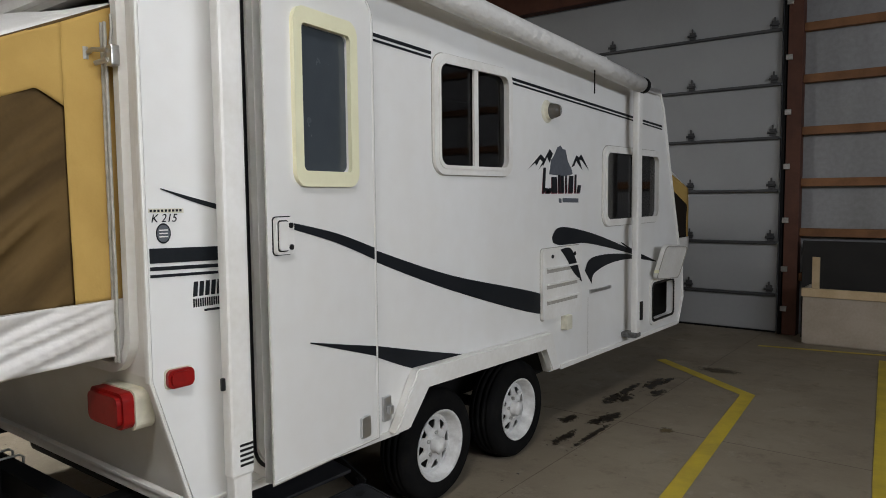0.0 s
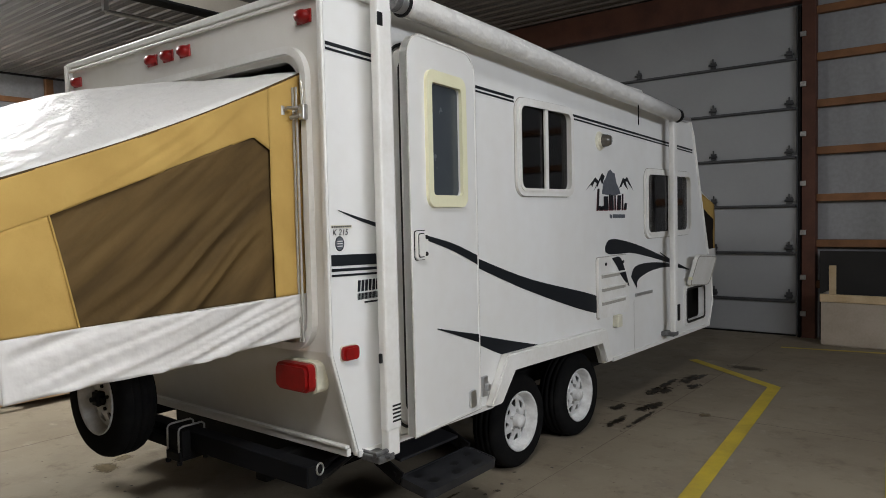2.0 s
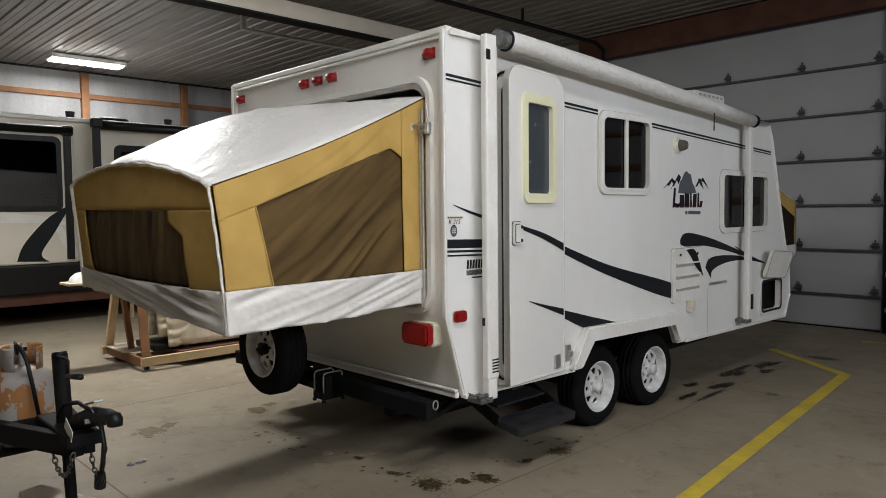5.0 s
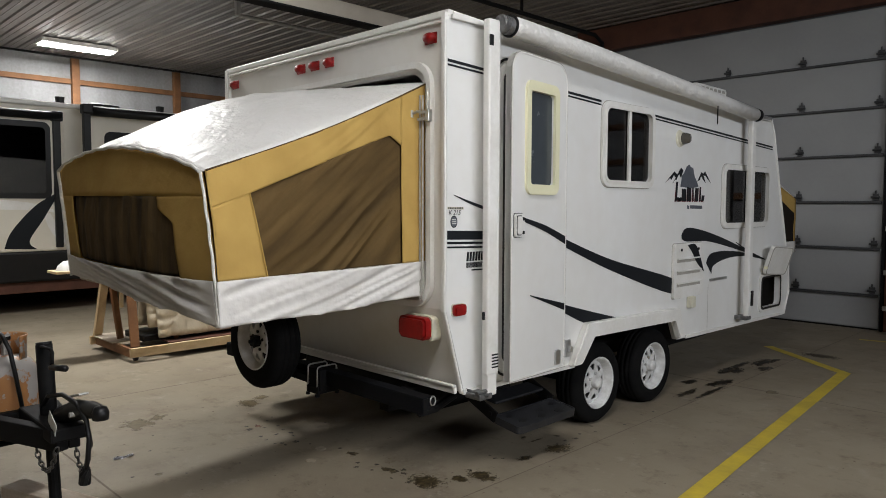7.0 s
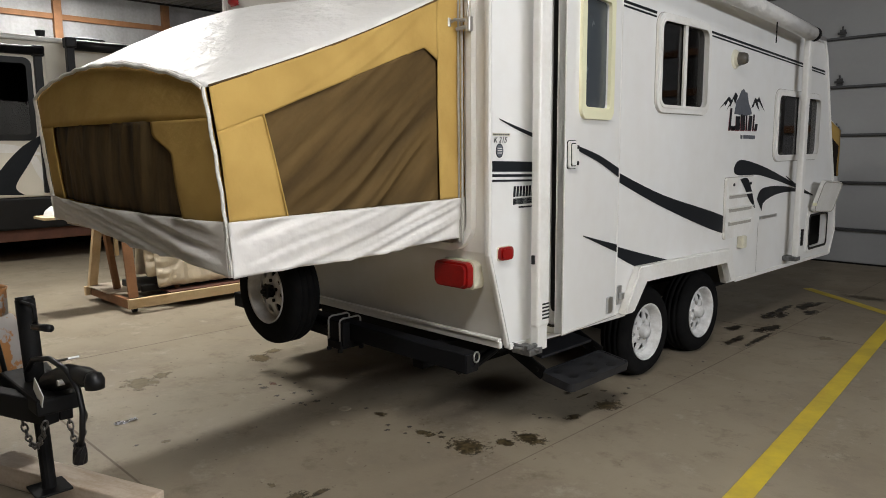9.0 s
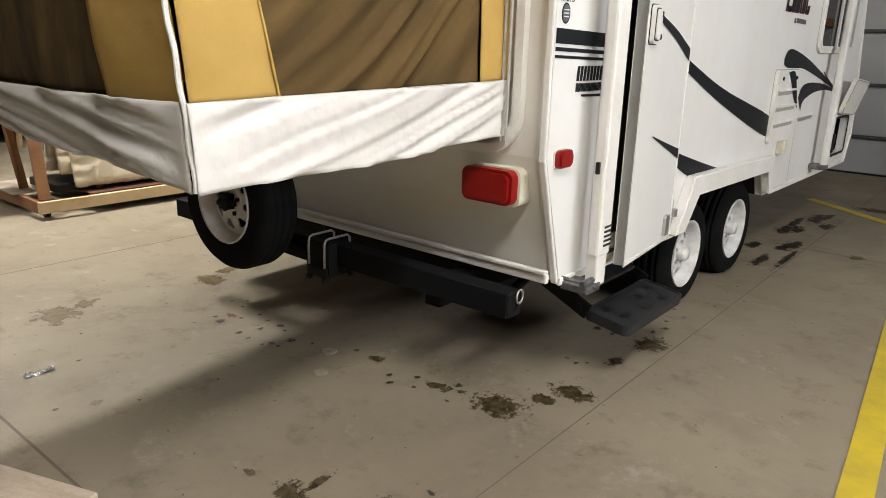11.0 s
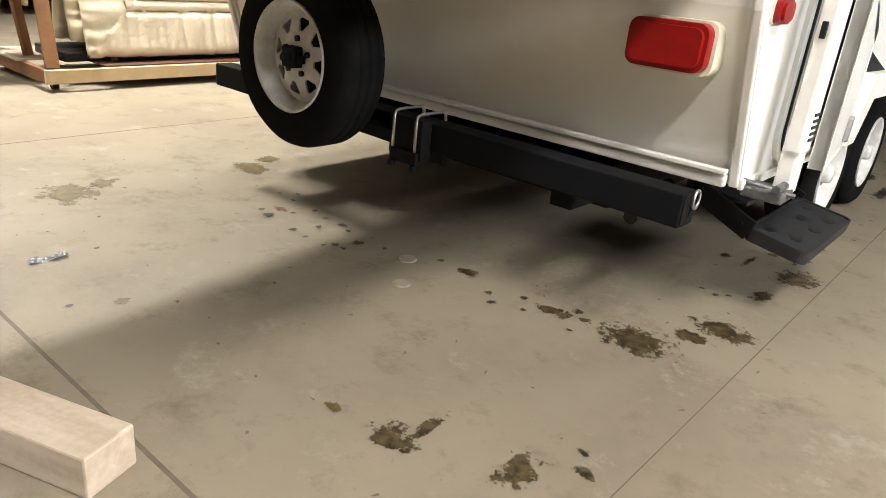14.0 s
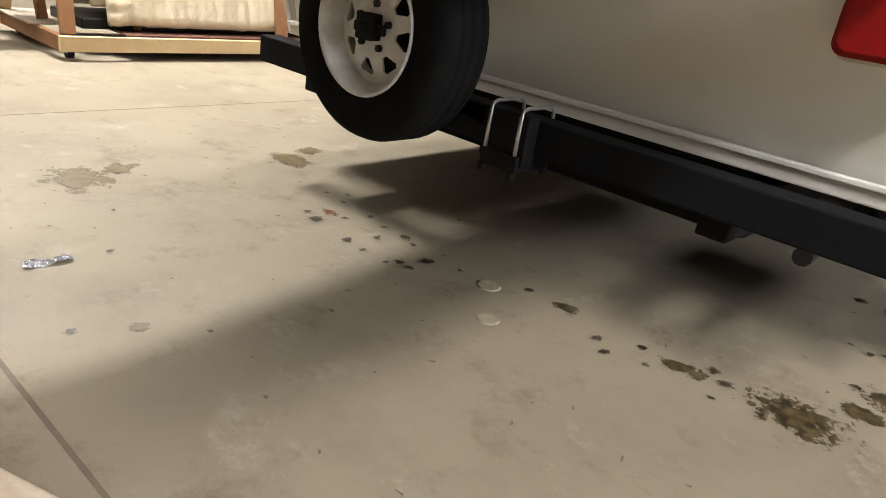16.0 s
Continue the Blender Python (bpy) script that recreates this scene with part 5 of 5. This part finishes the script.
def corner_strip(u, w):
    v = lerp(lerp(0.805, 0.85, w), 1.0, u)
    p = near(v, lerp(skt(v), 1.642 - 0.45 * (v - 0.85), w))
    p.x += 0.003
    return p


part("canvas_strip", thick(hull_grid(bmesh.new(), corner_strip, 12, 24, 0.004, 5.0, (1, 0, 0), (0.006, 3, 1.2)), 0.004), CANVAS, tent, "", True)
part("strip_piping", tube(bmesh.new(), [corner_strip(0, k / 16) + Vector((0.003, 0, 0)) for k in range(17)], 0.004, 6), CANVAS, tent)
near_patch("mesh_window", 0.13, 0.86, lambda v: skt(v), lambda v: wtop(max(0.135, min(0.85, v))) + 0.004, MESH, 90, 60, 0.006, 0.002, -0.01, "brown mesh window screen, shade of folds painted as slanted streaks", 5.0, (0.035, 7, 1.0))
bm = bmesh.new()
tube(bm, [near(v / 20, sidetop(v / 20)) + Vector((0.004, 0, 0.0)) for v in range(21)], 0.005, 6)
part("seam_piping", bm, MESH, tent)
bm = bmesh.new()
tube(bm, [near(v / 20, skt(v / 20)) + Vector((0.012, 0, 0.0)) for v in range(21)], 0.004, 6)
part("seam_piping", bm, SEAL, tent)

# end face
def arch(u):
    """Upper edge of the end, u from the near corner to the far corner."""
    return lerp(1.735, 1.8, u) + 0.13 * math.sin(math.pi * min(1, max(0, u))) ** 0.75


def endpt(u, z):
    zb = lerp(ZR, ZL, u)
    t = (z - zb) / 0.7
    x = lerp(XR - 0.0 - 0.09 * max(0, t) ** 1.6, XL + 0.06 - 0.11 * max(0, t), u)
    return Vector((x, YE - 0.03 * max(0, t) - 0.04 * math.sin(math.pi * u) * math.sin(math.pi * max(0, min(1, t))), z))


def end_patch(name, ua, ub, lo, hi, mat, nu=14, nv=8, wob=0.004, depth=0.004, push=0.0, label="", freq=4.0, fold=None):
    def f(w, h):
        u = lerp(ua, ub, w)
        p = endpt(u, lerp(lo(u), hi(u), h))
        p.y -= push
        return p
    return part(name, thick(hull_grid(bmesh.new(), f, nu, nv, wob, freq, (0, -1, 0), fold), depth), mat, tent, label, True)


def eskt(u):
    return lerp(1.245, 1.265, u) - 0.015 * math.sin(math.pi * u)


end_patch("skirt", 0, 1, lambda u: lerp(ZR, ZL, u) + 0.008 * math.sin(11 * u), lambda u: eskt(u) + 0.004, SKIRT, 130, 18, 0.006, 0.004, 0.018, "grey white vinyl skirt", 6.0, (0.045, 12, -0.6))
def flap(w, h):
    z = lerp(1.235, 1.627, h)
    k = max(0.0, min(1.0, (z - 1.49) / 0.09))
    return endpt(lerp(0, 0.172 + 0.075 * k * k * (3 - 2 * k), w), z)


part("canvas_strip", thick(hull_grid(bmesh.new(), flap, 16, 30, 0.005, 4.0, (0, -1, 0)), 0.004), CANVAS, tent, "tan canvas end panel", True)
end_patch("canvas_strip", 0.9, 1, eskt, lambda u: 1.64, CANVAS, 6, 12, 0.004)
end_patch("canvas_strip", 0, 1, lambda u: lerp(1.625, 1.64, u), arch, CANVAS, 36, 8, 0.004)
end_patch("mesh_window", 0.18, 0.91, lambda u: eskt(u), lambda u: lerp(1.627, 1.642, u), MESH_END, 120, 24, 0.006, 0.002, -0.018, "brown mesh window screen, shade of upright folds painted as streaks", 7.0, (0.035, 12, 0.18))
# white cord down the near corner and over the arch
bm = tube(bmesh.new(), [endpt(0, lerp(ZR + 0.005, 1.735, k / 24)) + Vector((0.014 + 0.004 * math.sin(k * 1.3), -0.014, 0)) for k in range(25)], 0.007, 8)
tube(bm, [endpt(k / 30, arch(k / 30)) + Vector((0, -0.012, 0.004 * math.sin(k * 2.1))) for k in range(31)], 0.009, 8)
tube(bm, [endpt(1, lerp(ZL - 0.02, 1.8, k / 24)) + Vector((-0.01 + 0.004 * math.sin(k * 1.3), -0.01, 0)) for k in range(25)], 0.009, 8)
part("edge_cord", bm, PIPING, tent, "white edge cord")

# white vinyl roof
def tentroof(u, v):
    """u across from near to far, v from the trailer to the end."""
    pn = near(v, sidetop(v))
    a = Vector((pn.x, pn.y, sidetop(v)))
    e = endpt(u, arch(u))
    r0 = Vector((lerp(-0.2, -2.27, u), 0.0, 2.27 + 0.06 * math.sin(math.pi * u) ** 0.6))
    p = r0.lerp(e, v)
    p.z += 0.12 * math.sin(math.pi * v) * math.sin(math.pi * u) ** 0.8 - 0.03 * math.sin(math.pi * v) * (1 - u)
    return p


bm = hull_grid(bmesh.new(), tentroof, 60, 50, 0.009, 4.5, (0, 0, 1), (0.012, 9, 0.8))
part("roof_sheet", thick(bm, 0.004), TENTVINYL, tent, "shiny white vinyl tent roof", True)
# far side
bm = hull_grid(bmesh.new(), lambda u, v: Vector((-2.27, 0.0, lerp(1.1, 2.27, v))).lerp(endpt(1, lerp(ZL, 1.8, v)), u), 14, 12, 0.006, 4, (1, 0, 0))
part("canvas_panel", thick(bm, 0.004), CANVAS, tent, "", True)

# ---------------------------------------------------------------- front tent end
ft = part("front_tent", B(-2.2, -0.3, 4.95, 5.85, 1.06, 1.12, 0.01), PLY, trailer, "opened canvas tent end at the front")
fr = lambda v, z: Vector((-0.22, 4.85 + 1.03 * v, z))
bm = hull_grid(bmesh.new(), lambda u, v: fr(u, lerp(1.17, lerp(1.95, 1.66, u), v)), 14, 14, 0.006, 5, (1, 0, 0))
part("canvas_panel", thick(bm, 0.004), CANVAS, ft, "tan canvas side panel", True)
bm = hull_grid(bmesh.new(), lambda u, v: fr(lerp(0.0, 0.93, u), lerp(1.18, lerp(1.93, 1.5, u ** 0.8), v)) + Vector((0.008, 0, 0)), 14, 14, 0.006, 5, (1, 0, 0))
part("mesh_window", thick(bm, 0.003), MESH_DARK, ft, "mesh window, coloured dark for the unlit tent inside", True)
bm = hull_grid(bmesh.new(), lambda u, v: fr(u, lerp(1.05, 1.18, v)) + Vector((0.006, 0, 0)), 14, 5, 0.01, 6, (1, 0, 0))
part("skirt", thick(bm, 0.004), SKIRT, ft, "grey white vinyl skirt", True)
bm = hull_grid(bmesh.new(), lambda u, v: (lerp(-0.22, -2.25, u), lerp(4.6, 5.88, v), lerp(2.1, 1.66, v) + 0.1 * math.sin(math.pi * u)), 10, 8, 0.006, 4, (0, 0, 1))
part("roof_sheet", thick(bm, 0.004), TENTVINYL, ft, "", True)
bm = hull_grid(bmesh.new(), lambda u, v: (lerp(-0.22, -2.25, u), 5.88, lerp(1.05, 1.66 + 0.1 * math.sin(math.pi * u), v)), 10, 8, 0.006, 4, (0, 1, 0))
part("canvas_panel", thick(bm, 0.004), CANVAS, ft, "", True)

# ---------------------------------------------------------------- motorhome parked behind
RX = -8.6
rv2 = thing("parked_trailer", (RX - 1.2, -1.0, 0), "beige travel trailer with black window, awnings and dark lower skirt", "trailer")
part("body", B(RX - 2.4, RX - 0.35, -6.5, 4.6, 0.88, 3.06, 0.05), TAN2, rv2)
slide = part("slide_out", B(RX - 0.4, RX, -3.4, 0.62, 0.9, 2.86, 0.03), TAN2, rv2, "beige slide-out room")
part("slide_window", slab(rounded(-1.9, 0.43, 1.66, 2.76, 0.1), side(RX), -0.012), BLACK, slide, "black window surround")
part("slide_pane", slab(rounded(-1.82, 0.36, 1.74, 2.68, 0.06), side(RX + 0.012), -0.004), GLASS, slide, "dark tinted pane")
part("slide_awning", T([(RX + 0.06, -3.4, 2.85), (RX + 0.06, 0.56, 2.85)], 0.06, 14), BLACK, slide, "black slide topper roll", True)
part("roof_edge", B(RX - 2.42, RX - 0.3, -6.55, 4.65, 3.03, 3.1, 0.02), WHITE_TRIM, rv2, "white roof edge")
for y, z0, z1 in ((0.51, 0.95, 2.9), (0.93, 1.7, 3.05)):
    arm = part("awning_arm", B(RX - 0.05, RX + 0.05, y - 0.05, y + 0.05, z0, z1, 0.01), BLACK, rv2, "black awning arm")
    part("arm_head", B(RX - 0.05, RX + 0.1, y - 0.075, y + 0.075, z1 - 0.12, z1 + 0.02, 0.02), BLACK, arm)
part("awning_roll", T([(RX - 0.2, 0.95, 3.0), (RX - 0.2, 4.4, 3.0)], 0.07, 14), BLACK, rv2, "black rolled awning", True)
part("window", slab(rounded(1.3, 2.6, 1.9, 2.72, 0.1), side(RX - 0.349), -0.014, [rounded(1.4, 2.5, 2.0, 2.62, 0.06)]), BLACK, rv2, "black framed window")
part("pane", slab(rounded(1.38, 2.52, 1.98, 2.64, 0.05), side(RX - 0.345), -0.004), GLASS, rv2)
part("skirt", B(RX - 2.38, RX - 0.02, -6.4, 4.5, 0.46, 0.9, 0.03), BLACK, rv2, "black lower skirt")
# Plain brown band below the black skirt.
part("lower_band", B(RX - 2.3, RX - 0.08, -6.3, 4.4, 0.3, 0.46, 0.01), REDWOOD, rv2, "brown lower band")
for y in (-2.6, -1.7, 3.2):
    part("wheel", T([(RX - 0.5, y, 0.36), (RX - 0.25, y, 0.36)], 0.36, 24), RUBBER, rv2)
# Added black board along the far side, keeps the space under the body dark.
part("far_dark_board", B(RX - 2.2, RX - 2.0, -2.9, 3.4, 0.0, 0.5), RUBBER, rv2)
decal([(0.48, 1.74), (0.2, 1.55), (-0.1, 1.2), (-0.2, 0.95)], [(0.48, 1.66), (0.3, 1.35), (0.12, 1.05), (0.22, 0.93)], side(RX + 0.003), VINYL, "swoosh", rv2)
decal([(-2.6, 1.1), (-1.0, 1.62), (0.0, 1.62), (0.45, 1.5)], [(-2.6, 1.0), (-1.0, 1.45), (0.0, 1.5), (0.45, 1.46)], side(RX + 0.002), WHITE_TRIM, "swoosh", rv2)
decal([(0.4, 1.45), (0.5, 1.25), (0.61, 1.1)], [(0.3, 1.45), (0.42, 1.15), (0.61, 0.98)], side(RX + 0.002), WHITE_TRIM, "swoosh", rv2)
part("roof_vent", B(RX - 1.2, RX - 0.7, 1.2, 1.7, 3.08, 3.2, 0.05), BLACK, rv2, "dark roof vent")
for y in (0.75, 2.3):
    part("roof_antenna", T([(RX - 0.6, y, 3.08), (RX - 0.6, y, 3.22)], [0.05, 0.07], 10), BLACK, rv2)

# ---------------------------------------------------------------- timber cart with quilts
cart = thing("panel_cart", (-4.9, 0.8, 0), "low pine cart on castors with A-frame legs", "cart")
CY0, CY1 = -0.09, 2.3
part("side_rail", B(-4.42, -4.38, CY0, CY1, 0.055, 0.145, 0.003), PINE, cart, "pale pine rail")
part("side_rail", B(-5.42, -5.38, CY0 - 0.05, CY1, 0.055, 0.145, 0.003), PINE, cart, "pale pine rail")
for y in (CY0, 0.75, 1.55, CY1 - 0.04):
    part("cross_rail", B(-5.38, -4.42, y, y + 0.04, 0.055, 0.145, 0.003), STUD, cart)
part("deck", B(-5.4, -4.8, -0.12, 0.3, 0.146, 0.158, 0.002), PLY, cart, "worn plywood deck")
part("deck", B(-5.38, -4.42, 0.32, CY1, 0.146, 0.156, 0.002), REDWOOD, cart)
for x in (-4.5, -5.3):
    for y in (0.0, CY1 - 0.1):
        cs = part("castor", T([(x, y - 0.02, 0.028), (x, y + 0.02, 0.028)], 0.028, 14), BLACK, cart)
        part("castor_fork", B(x - 0.025, x + 0.025, y - 0.025, y + 0.025, 0.03, 0.056), STEEL, cs)
for y in (-0.02, 1.5):
    part("leg", bar(bmesh.new(), (-4.45, y, 0.145), (-4.82, y + 0.06, 1.5), 0.085, 0.045, 0.003), STUD, cart, "brown timber leg")
    part("leg", bar(bmesh.new(), (-5.35, y - 0.06, 0.145), (-4.95, y, 1.5), 0.085, 0.045, 0.003), PINE, cart, "pine leg")
    part("leg", bar(bmesh.new(), (-4.6, y + 0.5, 0.16), (-4.9, y + 0.1, 1.5), 0.07, 0.04, 0.003), STUD, cart, "brown timber brace")
    part("leg", bar(bmesh.new(), (-4.95, y + 0.04, 0.16), (-5.15, y - 0.02, 1.2), 0.06, 0.04, 0.003), STUD, cart, "brown timber brace")
part("ridge", bar(bmesh.new(), (-4.88, -0.1, 1.5), (-4.88, 2.2, 1.5), 0.09, 0.045, 0.003), PINE, cart)
single("dark_box", B(-5.1, -4.6, 0.12, 2.25, 0.158, 0.225, 0.01), BLACK, "long black box lying on the cart deck", "box")


def quilt(x_of, y0, y1, z0, z1, seed, label):
    def f(u, v):
        y, z = lerp(y0, y1, u), lerp(z1, z0, v)
        edge = 0.012 * noise.noise(Vector((y * 6, seed, 0)))
        d = min(y - y0, y1 - y, z - z0)
        puff = 0.03
        for seam in (0.0, 0.3, 0.375):
            puff *= 1 - math.exp(-((d - seam) / 0.022) ** 2)
        along = y if d == z - z0 else z
        wr = (0.016 if d < 0.3 else 0.006) * noise.noise(Vector((along * 17, d * 2.2, seed))) + 0.012 * noise.noise(Vector((y * 3, z * 3, seed)))
        return Vector((x_of(z) + puff + wr, y, z + (edge if v > 0.9 else 0)))
    ob = single("quilt", thick(hull_grid(bmesh.new(), f, 150, 90), 0.02), QUILT, label, "quilt", "quilts", smooth=True)
    for end in (0.0, 1.0):
        part("side_binding", tube(bmesh.new(), [f(end, k / 24) for k in range(25)], 0.009, 6), QUILT, ob, "", True)
    part("hem_binding", tube(bmesh.new(), [f(k / 40, 1.0) for k in range(41)], 0.01, 6), QUILT, ob, "", True)
    return ob


quilt(lambda z: -4.55 - 0.22 * (z - 0.2), 0.27, 2.2, 0.2, 1.48, 1.0, "cream satin quilted cover hung over the cart")
quilt(lambda z: -4.62 - 0.2 * (z - 0.2), 0.2, 2.1, 0.3, 1.47, 7.0, "cream satin quilted cover hung behind another")
quilt(lambda z: -5.2 + 0.2 * (z - 0.2), 0.3, 2.2, 0.25, 1.48, 3.0, "cream satin quilted cover on the cart's far side")

# ---------------------------------------------------------------- another trailer's tongue
CHAIN = material("chain_steel", (0.18, 0.17, 0.16), 0.45, 0.8, amount=0.6, scale=30)
tongue = thing("trailer_tongue", (-1.4, -1.75, 0), "black steel trailer tongue with jack, coupler and chains", "trailer tongue")
part("frame_rail", bar(bmesh.new(), (-0.75, -1.72, 0.5), (-1.38, -1.63, 0.49), 0.05, 0.09, 0.006), STEEL_DARK, tongue)
part("frame_rail", bar(bmesh.new(), (-0.75, -1.77, 0.5), (-3.6, -2.75, 0.46), 0.06, 0.1, 0.006), STEEL_DARK, tongue)
part("cross_member", bar(bmesh.new(), (-1.36, -1.6, 0.48), (-1.36, -1.98, 0.48), 0.05, 0.08, 0.006), STEEL_DARK, tongue)
part("gusset", B(-1.25, -0.72, -1.83, -1.67, 0.5, 0.565, 0.01), STEEL_DARK, tongue)
part("coupler", T([(-0.88, -1.73, 0.58), (-0.71, -1.715, 0.642), (-0.55, -1.7, 0.672), (-0.48, -1.7, 0.677), (-0.45, -1.7, 0.677)], [0.046, 0.048, 0.038, 0.034, 0.03], 16), BLACK, tongue, "black ball coupler", True)
cp = part("coupler_nose", lathe([(0.0, 0.032), (0.026, 0.025), (0.036, 0.0), (0.034, -0.03), (0.0, -0.035)], pose(-0.455, -1.7, 0.68), 18), BLACK, tongue, "", True)
part("coupler_lever", bar(bmesh.new(), (-0.65, -1.705, 0.727), (-0.83, -1.715, 0.677), 0.045, 0.01, 0.003), STEEL, tongue, "bright steel lever")
part("coupler_bolt", T([(-0.65, -1.77, 0.64), (-0.65, -1.64, 0.64)], 0.012, 8), STEEL, tongue)
part("tag", B(-0.8, -0.69, -1.815, -1.812, 0.55, 0.61, m=Matrix.Translation((-0.72, -1.83, 0.58)) @ Matrix.Rotation(radians(28), 4, "Y") @ Matrix.Translation((0.72, 1.83, -0.58))), FOAM, tongue, "white paper tag")
jk = part("jack_tube", T([(-1.0, -1.75, 0.4), (-1.07, -1.75, 0.9)], 0.038, 16), STEEL_DARK, tongue, "black tongue jack", True)
part("jack_cap", T([(-1.07, -1.75, 0.9), (-1.072, -1.75, 0.912)], 0.036, 16), BLACK, jk)
part("jack_leg", T([(-0.955, -1.75, 0.105), (-1.0, -1.75, 0.45)], 0.028, 14), STEEL_DARK, jk)
part("jack_foot", B(-1.03, -0.88, -1.82, -1.68, 0.101, 0.112, 0.003), STEEL_DARK, jk)
part("crank", T([(-1.06, -1.77, 0.895), (-0.89, -1.77, 0.905), (-0.865, -1.77, 0.895), (-0.88, -1.77, 0.82)], 0.008, 8), STEEL_DARK, jk, "", True)
part("crank_grip", T([(-0.885, -1.77, 0.82), (-0.68, -1.77, 0.848)], 0.015, 10), BLACK, jk, "black crank grip", True)
part("breakaway_cable", T([(-1.03, -1.78, 0.6), (-0.95, -1.77, 0.67), (-0.8, -1.75, 0.702), (-0.64, -1.74, 0.69), (-0.53, -1.735, 0.635), (-0.5, -1.735, 0.56), (-0.51, -1.74, 0.47), (-0.54, -1.74, 0.415)], 0.011, 8), BLACK, tongue, "black electrical cable", True)
part("cable_plug", T([(-0.54, -1.74, 0.42), (-0.552, -1.74, 0.39), (-0.56, -1.74, 0.345)], [0.018, 0.026, 0.026], 10), BLACK, tongue)


def chain(p0, p1, sag, n=15):
    """Linked oval rings along a hanging curve."""
    bm = bmesh.new()
    at = lambda t: Vector(p0).lerp(Vector(p1), t) - Vector((0, 0, sag * 4 * t * (1 - t)))
    for k in range(n):
        c, d = at((k + 0.5) / n), (at((k + 1) / n) - at(k / n))
        a = d * 0.66
        n1 = d.cross(Vector((0, 1, 0))).normalized()
        side_v = (n1 if k % 2 else d.cross(n1).normalized()) * 0.011
        tube(bm, [c + a * math.cos(q * math.pi / 5) + side_v * math.sin(q * math.pi / 5) for q in range(11)], 0.0038, 6)
    return bm


for p0, p1, sag in (((-0.98, -1.83, 0.47), (-0.66, -1.82, 0.5), 0.13), ((-0.92, -1.67, 0.47), (-0.6, -1.7, 0.52), 0.17)):
    part("safety_chain", chain(p0, p1, sag), CHAIN, tongue, "loose steel safety chain", True)

tank = thing("propane_tank", (-1.6, -1.8, 0.375), "rusty flaking propane tank on the trailer tongue", "propane tank")
tm = pose(-1.6, -1.8, 0.375)
part("tank_body", lathe([(0.0, 0.0), (0.1, 0.0), (0.13, 0.02), (0.15, 0.06), (0.153, 0.1), (0.153, 0.29), (0.148, 0.33), (0.12, 0.37), (0.07, 0.395), (0.0, 0.4)], tm, 40), TANKRUST, tank, "", True)
bm = bmesh.new()
rows = []
for k in range(-14, 15):
    a = k / 14 * 2.6 + 3.1
    rows.append([bm.verts.new(tm @ Vector((rr * math.cos(a), rr * math.sin(a), z))) for rr, z in ((0.105, 0.37), (0.105, 0.49), (0.112, 0.505))])
for u, v in zip(rows, rows[1:]):
    for j in range(2):
        bm.faces.new((u[j], v[j], v[j + 1], u[j + 1]))
part("collar", thick(bm, 0.005), TANKRUST, tank, "open rusty collar", True)
part("tank_ring", lathe([(0.11, -0.04), (0.115, 0.0), (0.11, 0.02)], tm, 30), TANKRUST, tank, "", True)
vl = part("valve", T([(-1.6, -1.8, 0.765), (-1.6, -1.8, 0.855)], 0.02, 12), STEEL, tank, "bright valve")
part("valve_knob", T([(-1.6, -1.8, 0.855), (-1.6, -1.8, 0.875)], 0.03, 10), BLACK, vl)
part("hose", T([(-1.6, -1.82, 0.84), (-1.54, -1.84, 0.91), (-1.46, -1.84, 0.9), (-1.41, -1.82, 0.83), (-1.4, -1.8, 0.7), (-1.37, -1.78, 0.52)], 0.011, 8), BLACK, tank, "black rubber gas hose", True)
part("tank_tray", B(-1.85, -1.47, -2.0, -1.62, 0.31, 0.333, 0.006), STEEL_DARK, tongue)
blk = bar(bmesh.new(), (-0.58, -1.475, 0.05), (-1.5, -1.81, 0.05), 0.13, 0.1, 0.006)
single("timber_block", blk, BLOCKWOOD, "pale pine timber block lying under the jack", "timber")

# ---------------------------------------------------------------- crate by the north wall
crate = thing("plywood_crate", (1.5, 7.2, 0), "worn plywood crate with pine rim and dark back board", "crate")
part("front_panel", B(0.64, 2.6, 6.98, 7.0, 0.012, 0.51, 0.003), PLY, crate)
part("front_rim", B(0.63, 2.62, 6.96, 7.0, 0.51, 0.6, 0.004), PINE, crate, "pale pine rim board")
part("side_panel", B(0.64, 0.66, 7.0, 7.38, 0.012, 0.6, 0.003), PLY, crate)
part("side_panel", B(2.58, 2.6, 7.0, 7.38, 0.012, 0.6, 0.003), PLY, crate)
part("base", B(0.66, 2.58, 7.0, 7.36, 0.0, 0.03), PLY, crate)
part("back_board", B(0.56, 2.64, 7.33, 7.38, 0.0, 1.08, 0.004), DARK, crate, "tall dark back board")
part("stake", B(0.72, 0.79, 7.0, 7.035, 0.3, 0.93, 0.003), PINE, crate, "pale pine stake")
shelf = thing("side_board", (-4.9, -0.5, 0.9), "small pine board resting on the cart end with a white bundle", "board")
part("board", B(-5.05, -4.75, -0.64, 0.05, 0.9, 0.925, 0.004), PINE, shelf)
part("bundle", lathe([(0.0, 0.1), (0.05, 0.09), (0.1, 0.05), (0.12, 0.0)], pose(-4.9, -0.48, 0.925), 18), FOAM, shelf, "crumpled white cloth bundle", True)
part("board_bracket", bar(bmesh.new(), (-4.9, 0.02, 0.9), (-4.9, 0.02, 0.5), 0.04, 0.03), PINE, shelf)
